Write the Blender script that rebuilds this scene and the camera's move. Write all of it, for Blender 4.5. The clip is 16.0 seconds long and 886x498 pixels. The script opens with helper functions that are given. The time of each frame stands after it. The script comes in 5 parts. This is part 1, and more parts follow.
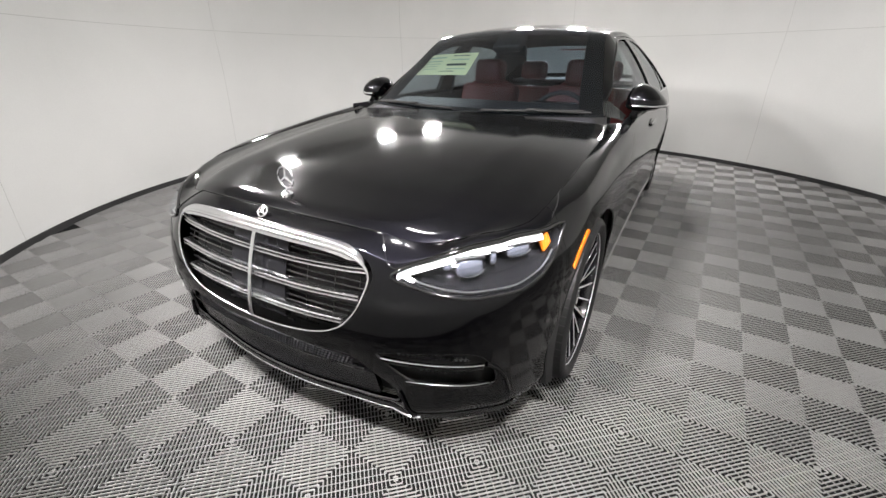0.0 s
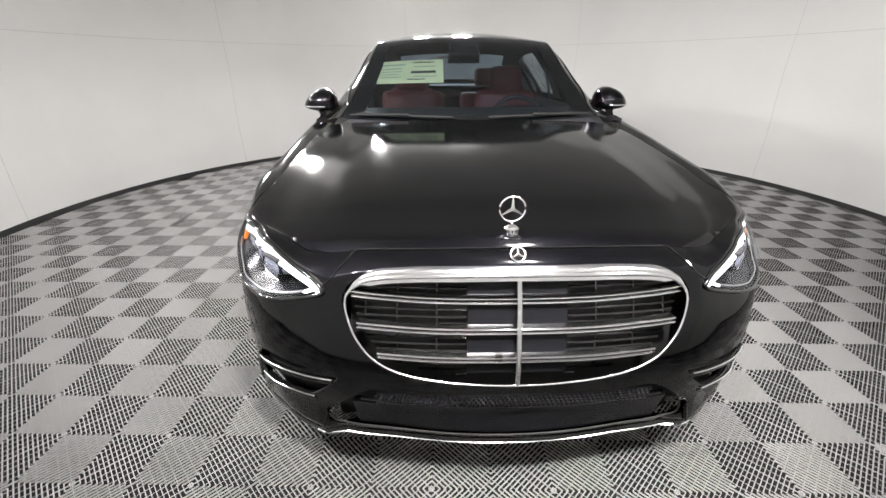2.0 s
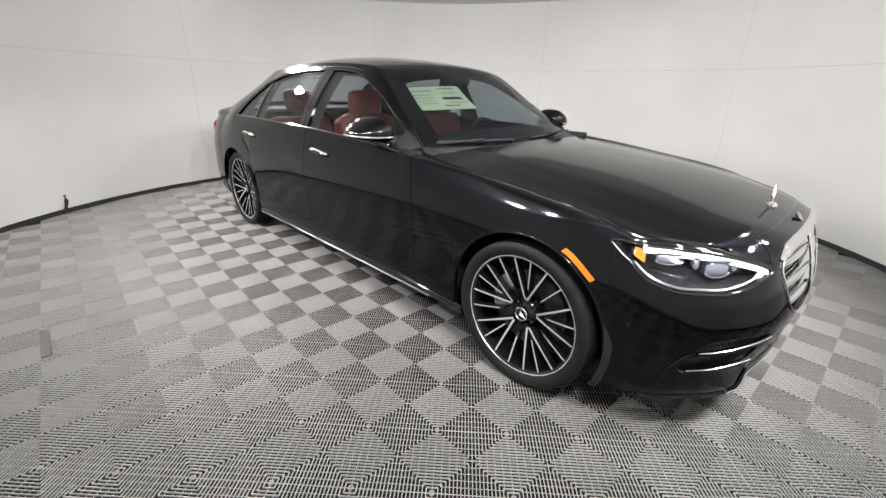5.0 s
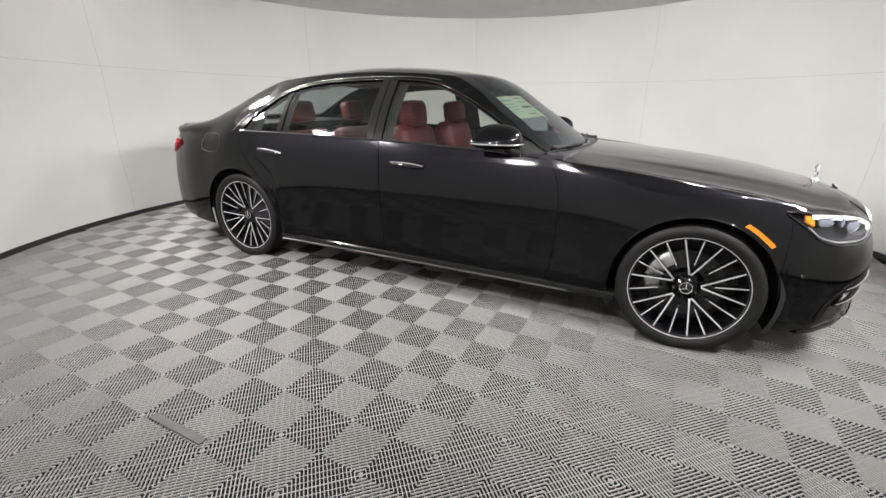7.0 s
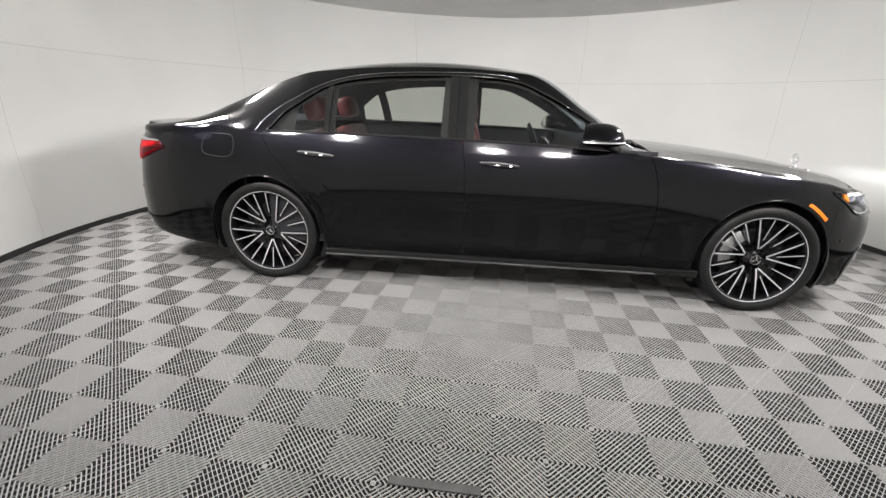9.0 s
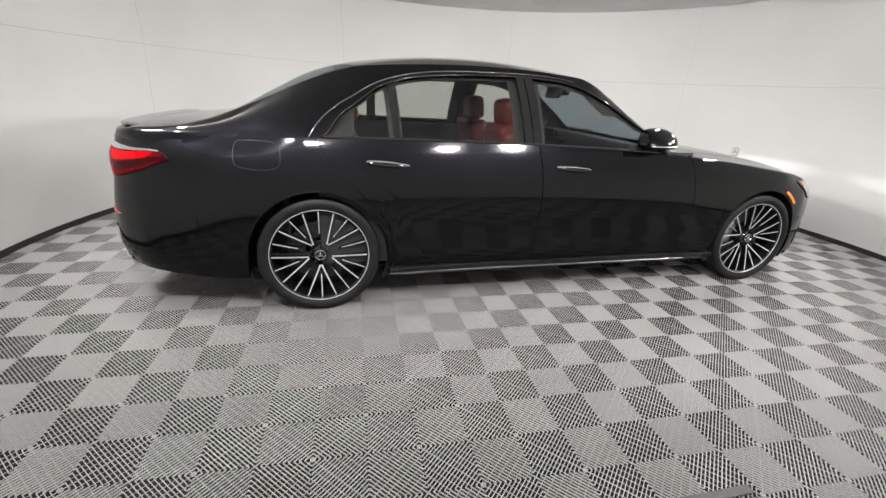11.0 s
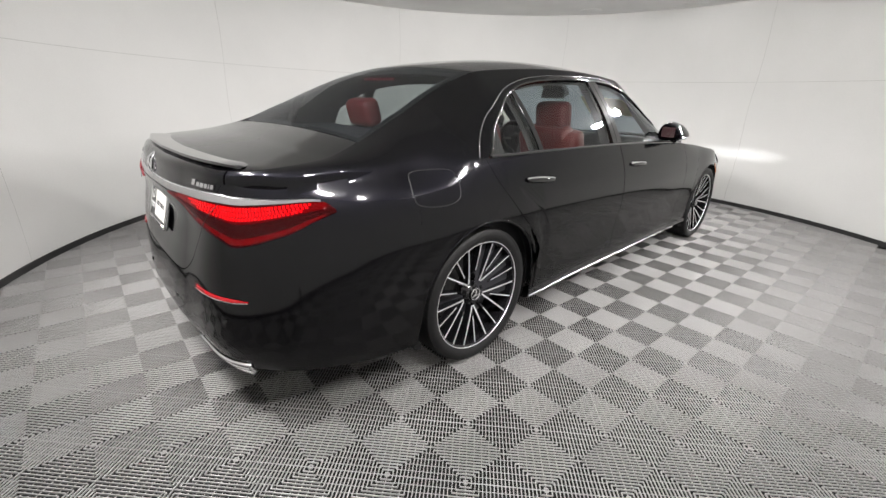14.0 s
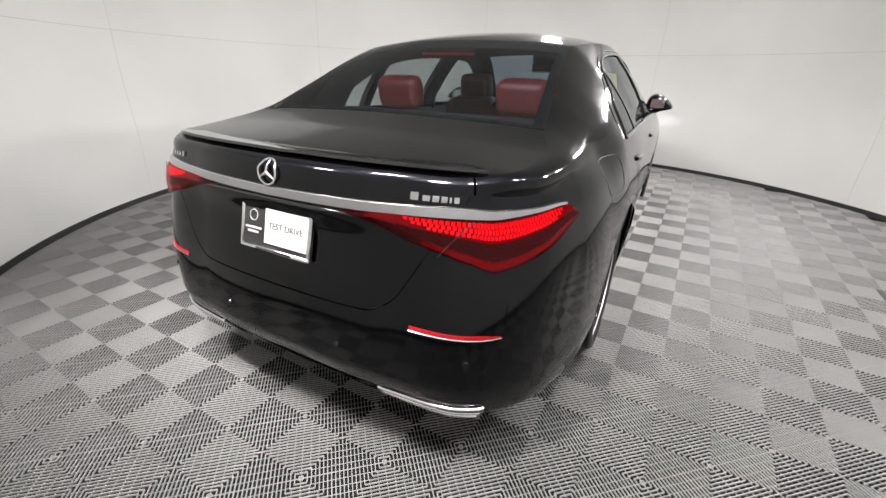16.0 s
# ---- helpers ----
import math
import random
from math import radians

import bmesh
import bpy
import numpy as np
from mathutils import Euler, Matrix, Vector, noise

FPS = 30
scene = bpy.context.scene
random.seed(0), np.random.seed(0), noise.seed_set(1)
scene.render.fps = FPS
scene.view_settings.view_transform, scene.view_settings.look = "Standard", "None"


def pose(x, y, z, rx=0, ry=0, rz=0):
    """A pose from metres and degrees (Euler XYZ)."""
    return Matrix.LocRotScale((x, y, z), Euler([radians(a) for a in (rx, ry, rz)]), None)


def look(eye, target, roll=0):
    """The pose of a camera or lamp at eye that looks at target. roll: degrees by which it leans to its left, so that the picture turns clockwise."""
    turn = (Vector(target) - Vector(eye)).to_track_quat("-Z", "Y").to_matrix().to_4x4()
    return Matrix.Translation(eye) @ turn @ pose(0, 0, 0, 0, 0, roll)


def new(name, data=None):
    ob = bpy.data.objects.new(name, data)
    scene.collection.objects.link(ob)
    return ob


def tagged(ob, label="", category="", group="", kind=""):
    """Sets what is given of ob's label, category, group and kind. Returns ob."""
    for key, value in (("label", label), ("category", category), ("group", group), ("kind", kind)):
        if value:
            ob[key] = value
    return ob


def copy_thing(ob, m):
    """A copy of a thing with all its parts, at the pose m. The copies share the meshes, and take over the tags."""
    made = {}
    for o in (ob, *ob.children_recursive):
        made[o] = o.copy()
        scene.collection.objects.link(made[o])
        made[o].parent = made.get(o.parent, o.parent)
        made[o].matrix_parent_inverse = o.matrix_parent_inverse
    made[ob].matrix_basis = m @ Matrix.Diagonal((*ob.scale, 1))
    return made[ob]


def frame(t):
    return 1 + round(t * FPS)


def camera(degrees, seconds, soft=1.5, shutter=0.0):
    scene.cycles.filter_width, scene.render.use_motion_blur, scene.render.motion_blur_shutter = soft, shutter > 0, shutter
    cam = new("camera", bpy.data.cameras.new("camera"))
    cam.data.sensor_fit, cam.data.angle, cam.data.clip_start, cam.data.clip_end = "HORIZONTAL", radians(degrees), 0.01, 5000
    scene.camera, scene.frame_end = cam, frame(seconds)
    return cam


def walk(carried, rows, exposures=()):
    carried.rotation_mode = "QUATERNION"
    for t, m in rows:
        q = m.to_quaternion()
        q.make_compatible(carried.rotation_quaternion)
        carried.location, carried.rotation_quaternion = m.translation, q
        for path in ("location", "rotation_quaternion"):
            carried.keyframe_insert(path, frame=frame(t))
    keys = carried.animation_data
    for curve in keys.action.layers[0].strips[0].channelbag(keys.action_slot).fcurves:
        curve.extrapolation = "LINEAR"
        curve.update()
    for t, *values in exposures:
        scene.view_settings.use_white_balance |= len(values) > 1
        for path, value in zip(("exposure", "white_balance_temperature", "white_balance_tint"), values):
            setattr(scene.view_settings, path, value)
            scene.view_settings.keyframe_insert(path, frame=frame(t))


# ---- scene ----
cam = camera(94.0, 16.0, soft=1.5)
PATH = [
    (0.0, (3.198, 1.151, 1.264), (1.62, 0.252, 0.428), 0.1),
    (0.5, (3.304, 0.81, 1.237), (1.616, 0.098, 0.434), -0.8),
    (1.0, (3.361, 0.459, 1.261), (1.594, -0.014, 0.451), -0.1),
    (1.5, (3.366, 0.107, 1.27), (1.547, -0.105, 0.466), -0.1),
    (2.0, (3.356, -0.22, 1.26), (1.527, -0.177, 0.452), -0.2),
    (2.5, (3.323, -0.599, 1.286), (1.525, -0.277, 0.473), 0.6),
    (3.0, (3.234, -0.923, 1.258), (1.492, -0.358, 0.453), 1.0),
    (3.5, (3.112, -1.303, 1.283), (1.447, -0.523, 0.497), 0.96),
    (4, (2.951, -1.655, 1.29), (1.387, -0.675, 0.521), 1.13),
    (4.5, (2.751, -1.992, 1.295), (1.304, -0.834, 0.544), 1.25),
    (5, (2.515, -2.307, 1.297), (1.194, -0.995, 0.566), 1.31),
    (5.5, (2.244, -2.605, 1.311), (1.075, -1.149, 0.596), 1.6),
    (6.0, (1.948, -2.844, 1.287), (0.883, -1.301, 0.59), 1.0),
    (6.5, (1.63, -3.054, 1.27), (0.695, -1.421, 0.592), 0.9),
    (7.0, (1.282, -3.245, 1.259), (0.488, -1.537, 0.585), 0.8),
    (7.5, (0.956, -3.377, 1.24), (0.284, -1.619, 0.564), 0.6),
    (8.0, (0.604, -3.46, 1.24), (0.094, -1.646, 0.57), 1.0),
    (8.5, (0.228, -3.518, 1.208), (-0.118, -1.66, 0.556), 1.5),
    (9, (-0.134, -3.543, 1.237), (-0.313, -1.669, 0.562), 1.85),
    (9.5, (-0.495, -3.527, 1.246), (-0.502, -1.647, 0.564), 2.33),
    (10, (-0.847, -3.475, 1.255), (-0.683, -1.604, 0.566), 2.81),
    (10.5, (-1.186, -3.39, 1.264), (-0.853, -1.544, 0.568), 3.21),
    (11.0, (-1.506, -3.266, 1.295), (-1.014, -1.466, 0.576), 3.5),
    (11.5, (-1.806, -3.141, 1.277), (-1.156, -1.384, 0.577), 3.7),
    (12.0, (-2.102, -2.98, 1.252), (-1.303, -1.281, 0.564), 3.6),
    (12.5, (-2.341, -2.8, 1.24), (-1.423, -1.163, 0.549), 3.0),
    (13.0, (-2.573, -2.604, 1.25), (-1.527, -1.044, 0.564), 2.7),
    (13.5, (-2.807, -2.403, 1.26), (-1.634, -0.935, 0.575), 2.3),
    (14.0, (-3.013, -2.157, 1.276), (-1.733, -0.787, 0.579), 1.9),
    (14.5, (-3.191, -1.883, 1.271), (-1.802, -0.632, 0.56), 1.8),
    (15.0, (-3.34, -1.642, 1.259), (-1.867, -0.499, 0.538), 1.6),
    (15.5, (-3.479, -1.361, 1.278), (-1.922, -0.358, 0.524), 1.6),
    (16.0, (-3.585, -1.074, 1.268), (-1.96, -0.215, 0.48), 1.4),
]
walk(cam, [(t, look(eye, target, roll)) for t, eye, target, roll in PATH])

# ---- light: added round lamps in the ceiling, out of view ----
ROOM_X, ROOM_Y, ROOM_R, ROOM_H = -0.09, 0.0, 3.75, 2.475
world = bpy.data.worlds.new("world")
scene.world = world
world.use_nodes = True
world.node_tree.nodes["Background"].inputs[0].default_value = (0.5, 0.55, 0.6, 1)
world.node_tree.nodes["Background"].inputs[1].default_value = 0.02


# added flush downlights, unseen, in place of lower lamps mirrored in the car; on the side from which the car is looked
# at, in pairs beside the car:
# bearing of the pair, distance from the room's middle, half the angle between the two, watts of each
PAIRS = [(10, 2.1, 0, 60.0), (-27, 3.3, 6, 90.0), (-82, 3.3, 7, 51.0), (-128, 3.3, 7, 58.0), (-166, 3.3, 7, 86.0), (176, 2.9, 0, 90.0)]
DOWN = [(a + s * h, far, w) for a, far, h, w in PAIRS for s in ((-1, 1) if h else (0,))]
DOWN_Z = ROOM_H - 0.015


def down_pose(a, far):
    """A downlight at bearing a, tilted a little towards the car."""
    e = Vector((ROOM_X + far * math.cos(radians(a)), ROOM_Y + far * math.sin(radians(a)), DOWN_Z))
    return look(e, (ROOM_X + 0.15 * (e.x - ROOM_X), ROOM_Y + 0.15 * (e.y - ROOM_Y), 0.25))


for a, far, watt in DOWN:
    d = bpy.data.lights.new("downlight", "AREA")
    d.shape, d.size, d.energy, d.color = "DISK", 0.26, watt, (1.0, 0.967, 0.962)
    d.spread = radians(142)
    new("downlight", d).matrix_world = down_pose(a, far)
# added fill lights that brighten the floor: two by the wall ahead of the car's nose, throwing down and inwards, and two
# behind its tail: bearing, distance, watts, throw
FLOOR_FILLS = [(24, 3.42, 46.0, 1.75), (2, 3.42, 64.0, 1.75), (163, 3.42, 36.0, 1.0), (-174, 3.42, 16.0, 1.2)]


def fill_place(a, far):
    return (ROOM_X + far * math.cos(radians(a)), ROOM_Y + far * math.sin(radians(a)), ROOM_H)


for a, far, watt, throw in FLOOR_FILLS:
    d = bpy.data.lights.new("floor_fill_light", "AREA")
    d.shape, d.size, d.energy, d.color = "DISK", 0.24, watt, (1.0, 0.967, 0.962)
    d.spread = radians(72)
    x, y, z = fill_place(a, far)
    new("floor_fill_light", d).matrix_world = look((x, y, z - 0.02), (x - throw * math.cos(radians(a)), y - throw * math.sin(radians(a)), 0.0))
for s in (1, -1):
    d = bpy.data.lights.new("headlamp_beam", "SPOT")
    d.energy, d.spot_size, d.spot_blend, d.shadow_soft_size, d.color = 30.0, radians(66), 1.0, 0.03, (0.95, 0.97, 1.0)
    o = new("headlamp_beam", d)
    o.matrix_world = look((2.46, s * 0.62, 0.70), (4.5, s * 0.75, 0.66)) @ Matrix.Diagonal((1, 0.14, 1, 1))
scene.view_settings.exposure = 0.0

# ---- materials ----
def mat(name, base=(0.5, 0.5, 0.5), rough=0.5, metal=0.0, coat=0.0, emit=None, strength=0.0, spec=0.5, trans=0.0, ior=1.45, alpha=1.0):
    m = bpy.data.materials.new(name)
    m.use_nodes = True
    b = m.node_tree.nodes["Principled BSDF"]
    b.inputs["Base Color"].default_value = (*base, 1)
    b.inputs["Roughness"].default_value = rough
    b.inputs["Metallic"].default_value = metal
    b.inputs["Coat Weight"].default_value = coat
    b.inputs["Coat Roughness"].default_value = 0.02
    b.inputs["Specular IOR Level"].default_value = spec
    b.inputs["Transmission Weight"].default_value = trans
    b.inputs["IOR"].default_value = ior
    b.inputs["Alpha"].default_value = alpha
    if emit:
        b.inputs["Emission Color"].default_value = (*emit, 1)
        b.inputs["Emission Strength"].default_value = strength
    return m


def nodes_of(m):
    return m.node_tree.nodes, m.node_tree.links, m.node_tree.nodes["Principled BSDF"]


def vary(m, c1, c2, scale=3.0, detail=6.0, rough=None, bump=0.0, bump_scale=60.0, island=0.0, objrand=0.0):
    """Colour between c1 and c2 by noise at two scales, and fine relief."""
    n, l, b = nodes_of(m)
    tc = n.new("ShaderNodeTexCoord")
    a = n.new("ShaderNodeTexNoise")
    a.inputs["Scale"].default_value, a.inputs["Detail"].default_value = scale, detail
    l.new(tc.outputs["Object"], a.inputs["Vector"])
    f = n.new("ShaderNodeTexNoise")
    f.inputs["Scale"].default_value, f.inputs["Detail"].default_value = bump_scale, 4.0
    l.new(tc.outputs["Object"], f.inputs["Vector"])
    mixf = n.new("ShaderNodeMath")
    mixf.operation = "MULTIPLY_ADD"
    l.new(f.outputs["Fac"], mixf.inputs[0])
    mixf.inputs[1].default_value = 0.35
    l.new(a.outputs["Fac"], mixf.inputs[2])
    src = mixf.outputs[0]
    if objrand:
        oi = n.new("ShaderNodeObjectInfo")
        ad = n.new("ShaderNodeMath")
        ad.operation = "MULTIPLY_ADD"
        l.new(oi.outputs["Random"], ad.inputs[0])
        ad.inputs[1].default_value = objrand
        l.new(src, ad.inputs[2])
        src = ad.outputs[0]
    r = n.new("ShaderNodeValToRGB")
    r.color_ramp.elements[0].position, r.color_ramp.elements[1].position = 0.4, 0.95 + objrand
    r.color_ramp.elements[0].color, r.color_ramp.elements[1].color = (*c1, 1), (*c2, 1)
    l.new(src, r.inputs["Fac"])
    l.new(r.outputs["Color"], b.inputs["Base Color"])
    if rough:
        mr = n.new("ShaderNodeMapRange")
        mr.inputs["To Min"].default_value, mr.inputs["To Max"].default_value = rough
        l.new(src, mr.inputs["Value"])
        l.new(mr.outputs["Result"], b.inputs["Roughness"])
    if bump:
        bp = n.new("ShaderNodeBump")
        bp.inputs["Strength"].default_value, bp.inputs["Distance"].default_value = bump, 0.002
        l.new(f.outputs["Fac"], bp.inputs["Height"])
        l.new(bp.outputs["Normal"], b.inputs["Normal"])
    return m


M_WALL = vary(mat("white_wall_paint", (0.78, 0.78, 0.76), 0.55), (0.575, 0.578, 0.56), (0.66, 0.66, 0.64), 0.8, 4, (0.5, 0.65), 0.15, 90)
M_CEIL = vary(mat("grey_ceiling_paint", (0.4, 0.4, 0.4), 0.9), (0.70, 0.70, 0.69), (0.80, 0.80, 0.79), 1.5, 4, None, 0.2, 120)
M_BLACKBASE = vary(mat("black_rubber_skirting", (0.02, 0.02, 0.02), 0.6), (0.012, 0.012, 0.012), (0.03, 0.03, 0.03), 8, 4, (0.5, 0.7), 0.2, 150)
M_SEAM = mat("wall_joint_shadow_gap", (0.42, 0.42, 0.40), 0.8)
M_TILE = vary(mat("grey_ribbed_plastic", (0.3, 0.3, 0.3), 0.4, coat=0.35, spec=0.9), (0.20, 0.197, 0.193), (0.27, 0.266, 0.26), 1.4, 6, (0.34, 0.44), 0.05, 220, objrand=0.12)
M_TILE.node_tree.nodes["Principled BSDF"].inputs["Coat Roughness"].default_value = 0.36
# base under the ribs, blackened to deepen the shade in their gaps
M_UNDER = vary(mat("subfloor_blackened_as_gap_shade", (0.03, 0.03, 0.03), 0.9, spec=0.04), (0.008, 0.008, 0.008), (0.016, 0.016, 0.0155), 5, 6)
M_PAINT = mat("black_metallic_car_paint", (0.0036, 0.0035, 0.0050), 0.40, 1.0, 1.0)
M_PAINT.node_tree.nodes["Principled BSDF"].inputs["Coat Roughness"].default_value = 0.08
M_PAINT.node_tree.nodes["Principled BSDF"].inputs["Coat IOR"].default_value = 1.41
M_PAINT.node_tree.nodes["Principled BSDF"].inputs["Specular Tint"].default_value = (0.04, 0.04, 0.045, 1)
M_DARKCHROME = mat("dark_bright_trim", (0.30, 0.30, 0.305), 0.2, 1.0)
M_SILL = mat("dull_silver_strip", (0.30, 0.30, 0.305), 0.34, 1.0)
M_GLOSS = mat("gloss_black_trim", (0.006, 0.006, 0.006), 0.06, coat=0.5)
M_DARK = mat("matt_black_plastic", (0.008, 0.008, 0.008), 0.6)
M_CERAMIC = mat("black_ceramic_print", (0.004, 0.004, 0.004), 0.9, spec=0.08)
M_CHROME = mat("chrome", (0.82, 0.82, 0.83), 0.13, 1.0)
M_SATIN = mat("satin_silver_strip", (0.62, 0.62, 0.63), 0.22, 1.0)
M_TYRE = vary(mat("tyre_rubber", (0.015, 0.015, 0.015), 0.55, spec=0.25), (0.006, 0.006, 0.006), (0.012, 0.012, 0.012), 20, 5, (0.38, 0.55), 0.3, 180)
M_RIMBLK = mat("gloss_black_rim", (0.008, 0.008, 0.009), 0.12, coat=0.6)
M_RIMCUT = mat("machined_aluminium", (0.90, 0.90, 0.91), 0.36, 0.85)
M_DISC = vary(mat("brake_disc_steel", (0.15, 0.15, 0.15), 0.4, 1.0), (0.05, 0.05, 0.05), (0.10, 0.10, 0.10), 30, 4, (0.35, 0.5))
M_CALIPER = vary(mat("silver_caliper_paint", (0.5, 0.5, 0.5), 0.3, 0.6), (0.40, 0.40, 0.41), (0.6, 0.6, 0.61), 25, 4, (0.25, 0.4))
M_LAMPIN = mat("lamp_inner_trim", (0.022, 0.022, 0.026), 0.16, 0.6)
M_LEATHER = vary(mat("red_leather", (0.25, 0.02, 0.02), 0.45), (0.09, 0.0105, 0.0105), (0.145, 0.018, 0.017), 6, 5, (0.38, 0.52), 0.25, 300)
M_CABIN = vary(mat("black_cabin_trim", (0.012, 0.012, 0.014), 0.55), (0.009, 0.009, 0.011), (0.02, 0.02, 0.024), 6, 4, (0.45, 0.65), 0.2, 250)
M_LINING = mat("dark_headliner", (0.028, 0.028, 0.03), 0.9)
M_REDLENS = mat("red_lamp_lens", (0.05, 0.001, 0.002), 0.12, emit=(1.0, 0.004, 0.05), strength=0.075)
M_REDLIT = mat("lit_red_lamp", (0.6, 0.01, 0.01), 0.2, emit=(1.0, 0.05, 0.2), strength=0.42)
M_REDDARK = mat("dark_red_lens", (0.010, 0.001, 0.001), 0.4, spec=0.06, emit=(1.0, 0.005, 0.02), strength=0.010)
# faint glow added to the amber reflector and marker to brighten them
M_AMBER = mat("amber_with_added_glow", (0.55, 0.14, 0.008), 0.2, coat=0.4, emit=(1.0, 0.3, 0.01), strength=0.05)
M_DRL = mat("lit_white_lamp", (0.9, 0.9, 0.9), 0.2, emit=(0.95, 0.97, 1.0), strength=0.34)
M_PANEL = mat("dull_black_sensor_panel", (0.006, 0.006, 0.007), 0.25, spec=0.15)
M_RIMDULL = mat("dark_satin_plastic", (0.03, 0.03, 0.032), 0.3, 0.5)
M_PAPER = mat("pale_green_sticker", (0.90, 0.86, 0.48), 0.6, emit=(0.7, 0.9, 0.6), strength=0.0)
M_INK = mat("dark_print", (0.03, 0.03, 0.03), 0.6)
M_CARD = mat("off_white_card", (0.40, 0.395, 0.375), 0.5)
M_WHITE = mat("white_plate_card", (0.75, 0.74, 0.70), 0.5)
M_GREYPRINT = mat("grey_print", (0.3, 0.3, 0.3), 0.5)
M_STRIP = vary(mat("dark_grey_strip", (0.03, 0.03, 0.03), 0.55), (0.022, 0.022, 0.021), (0.045, 0.044, 0.042), 20, 5, (0.5, 0.7), 0.2, 150)
M_LAMP = mat("glowing_diffuser", (0.9, 0.9, 0.9), 0.5, emit=(1.0, 0.985, 0.96), strength=6.0)
# unlit reflector; its slight glow is added in place of returned light
M_REDBAR = mat("red_reflector_with_added_glow", (0.22, 0.004, 0.007), 0.15, coat=0.4, emit=(1.0, 0.02, 0.03), strength=0.03)
M_GREYINK = mat("pale_grey_print", (0.36, 0.46, 0.33), 0.6)
M_CLEARLENS = mat("bright_lens", (0.34, 0.36, 0.46), 0.14, 0.75, coat=1.0, emit=(0.85, 0.92, 1.0), strength=0.05)


def glass(name, tint, rough=0.0, sheen=0.085, graze=0.82):
    """Thin pane: clear or tinted see-through film with a mirror-like sheen that grows at a grazing angle."""
    m = bpy.data.materials.new(name)
    m.use_nodes = True
    n, l = m.node_tree.nodes, m.node_tree.links
    n.clear()
    out = n.new("ShaderNodeOutputMaterial")
    t = n.new("ShaderNodeBsdfTransparent")
    t.inputs["Color"].default_value = (*tint, 1)
    g = n.new("ShaderNodeBsdfGlossy")
    g.inputs["Roughness"].default_value = rough
    g.inputs["Color"].default_value = (0.95, 0.97, 1.0, 1)
    lw = n.new("ShaderNodeLayerWeight")
    lw.inputs["Blend"].default_value = 0.5
    pw = n.new("ShaderNodeMath")
    pw.operation = "POWER"
    l.new(lw.outputs["Facing"], pw.inputs[0])
    pw.inputs[1].default_value = 4.5
    f = n.new("ShaderNodeMath")
    f.operation = "MULTIPLY_ADD"
    l.new(pw.outputs[0], f.inputs[0])
    f.inputs[1].default_value, f.inputs[2].default_value = graze, sheen
    mx = n.new("ShaderNodeMixShader")
    l.new(f.outputs[0], mx.inputs["Fac"])
    l.new(t.outputs["BSDF"], mx.inputs[1])
    l.new(g.outputs["BSDF"], mx.inputs[2])
    l.new(mx.outputs["Shader"], out.inputs["Surface"])
    return m


M_GLASS = glass("windscreen_glass", (0.33, 0.39, 0.44), sheen=0.06, graze=0.6)
M_SIDEGLASS = glass("side_glass", (0.69, 0.71, 0.68), sheen=0.05, graze=0.7)
M_REARGLASS = glass("rear_window_glass", (0.42, 0.47, 0.49), sheen=0.05, graze=0.42)
M_CLEAR = glass("clear_lamp_cover", (0.95, 0.96, 0.97), sheen=0.025, graze=0.4)
M_REDCOVER = glass("red_lamp_cover", (0.78, 0.06, 0.09), sheen=0.018, graze=0.35)


# ---- mesh helpers ----
def mesh_object(name, verts, faces, material, parent=None, label="", smooth=True, angle=38):
    me = bpy.data.meshes.new(name)
    me.from_pydata([tuple(v) for v in verts], [], faces)
    me.materials.append(material)
    if smooth:
        me.polygons.foreach_set("use_smooth", [True] * len(me.polygons))
        me.set_sharp_from_angle(angle=radians(angle))
    me.update()
    ob = new(name, me)
    if parent is not None:
        ob.parent = parent
    if label:
        tagged(ob, label)
    return ob


def thing(name, label, category, group="", loc=(0, 0, 0), kind=""):
    return tagged(set_loc(new(name), loc), label, category, group, kind)


def set_loc(ob, loc):
    ob.location = loc
    return ob


def part(name, bm, material, parent, label="", smooth=True, angle=38):
    me = bpy.data.meshes.new(name)
    bm.normal_update()
    bm.to_mesh(me)
    bm.free()
    me.materials.append(material)
    if smooth:
        me.polygons.foreach_set("use_smooth", [True] * len(me.polygons))
        me.set_sharp_from_angle(angle=radians(angle))
    ob = new(name, me)
    if parent is not None:
        ob.parent = parent
    if label:
        tagged(ob, label)
    return ob


def grid_faces(n, m, flip=False, base=0, keep=None):
    i, j = np.meshgrid(np.arange(n - 1), np.arange(m - 1), indexing="ij")
    a = base + i * m + j
    q = np.stack([a, a + m, a + m + 1, a + 1], -1)
    if flip:
        q = q[..., ::-1]
    q = q.reshape(-1, 4)
    if keep is not None:
        q = q[keep.reshape(-1)]
    return q.tolist()


def grid_normals(P):
    du = np.gradient(P, axis=0)
    dv = np.gradient(P, axis=1)
    n = np.cross(du, dv)
    return n / np.maximum(np.linalg.norm(n, axis=-1, keepdims=True), 1e-9)


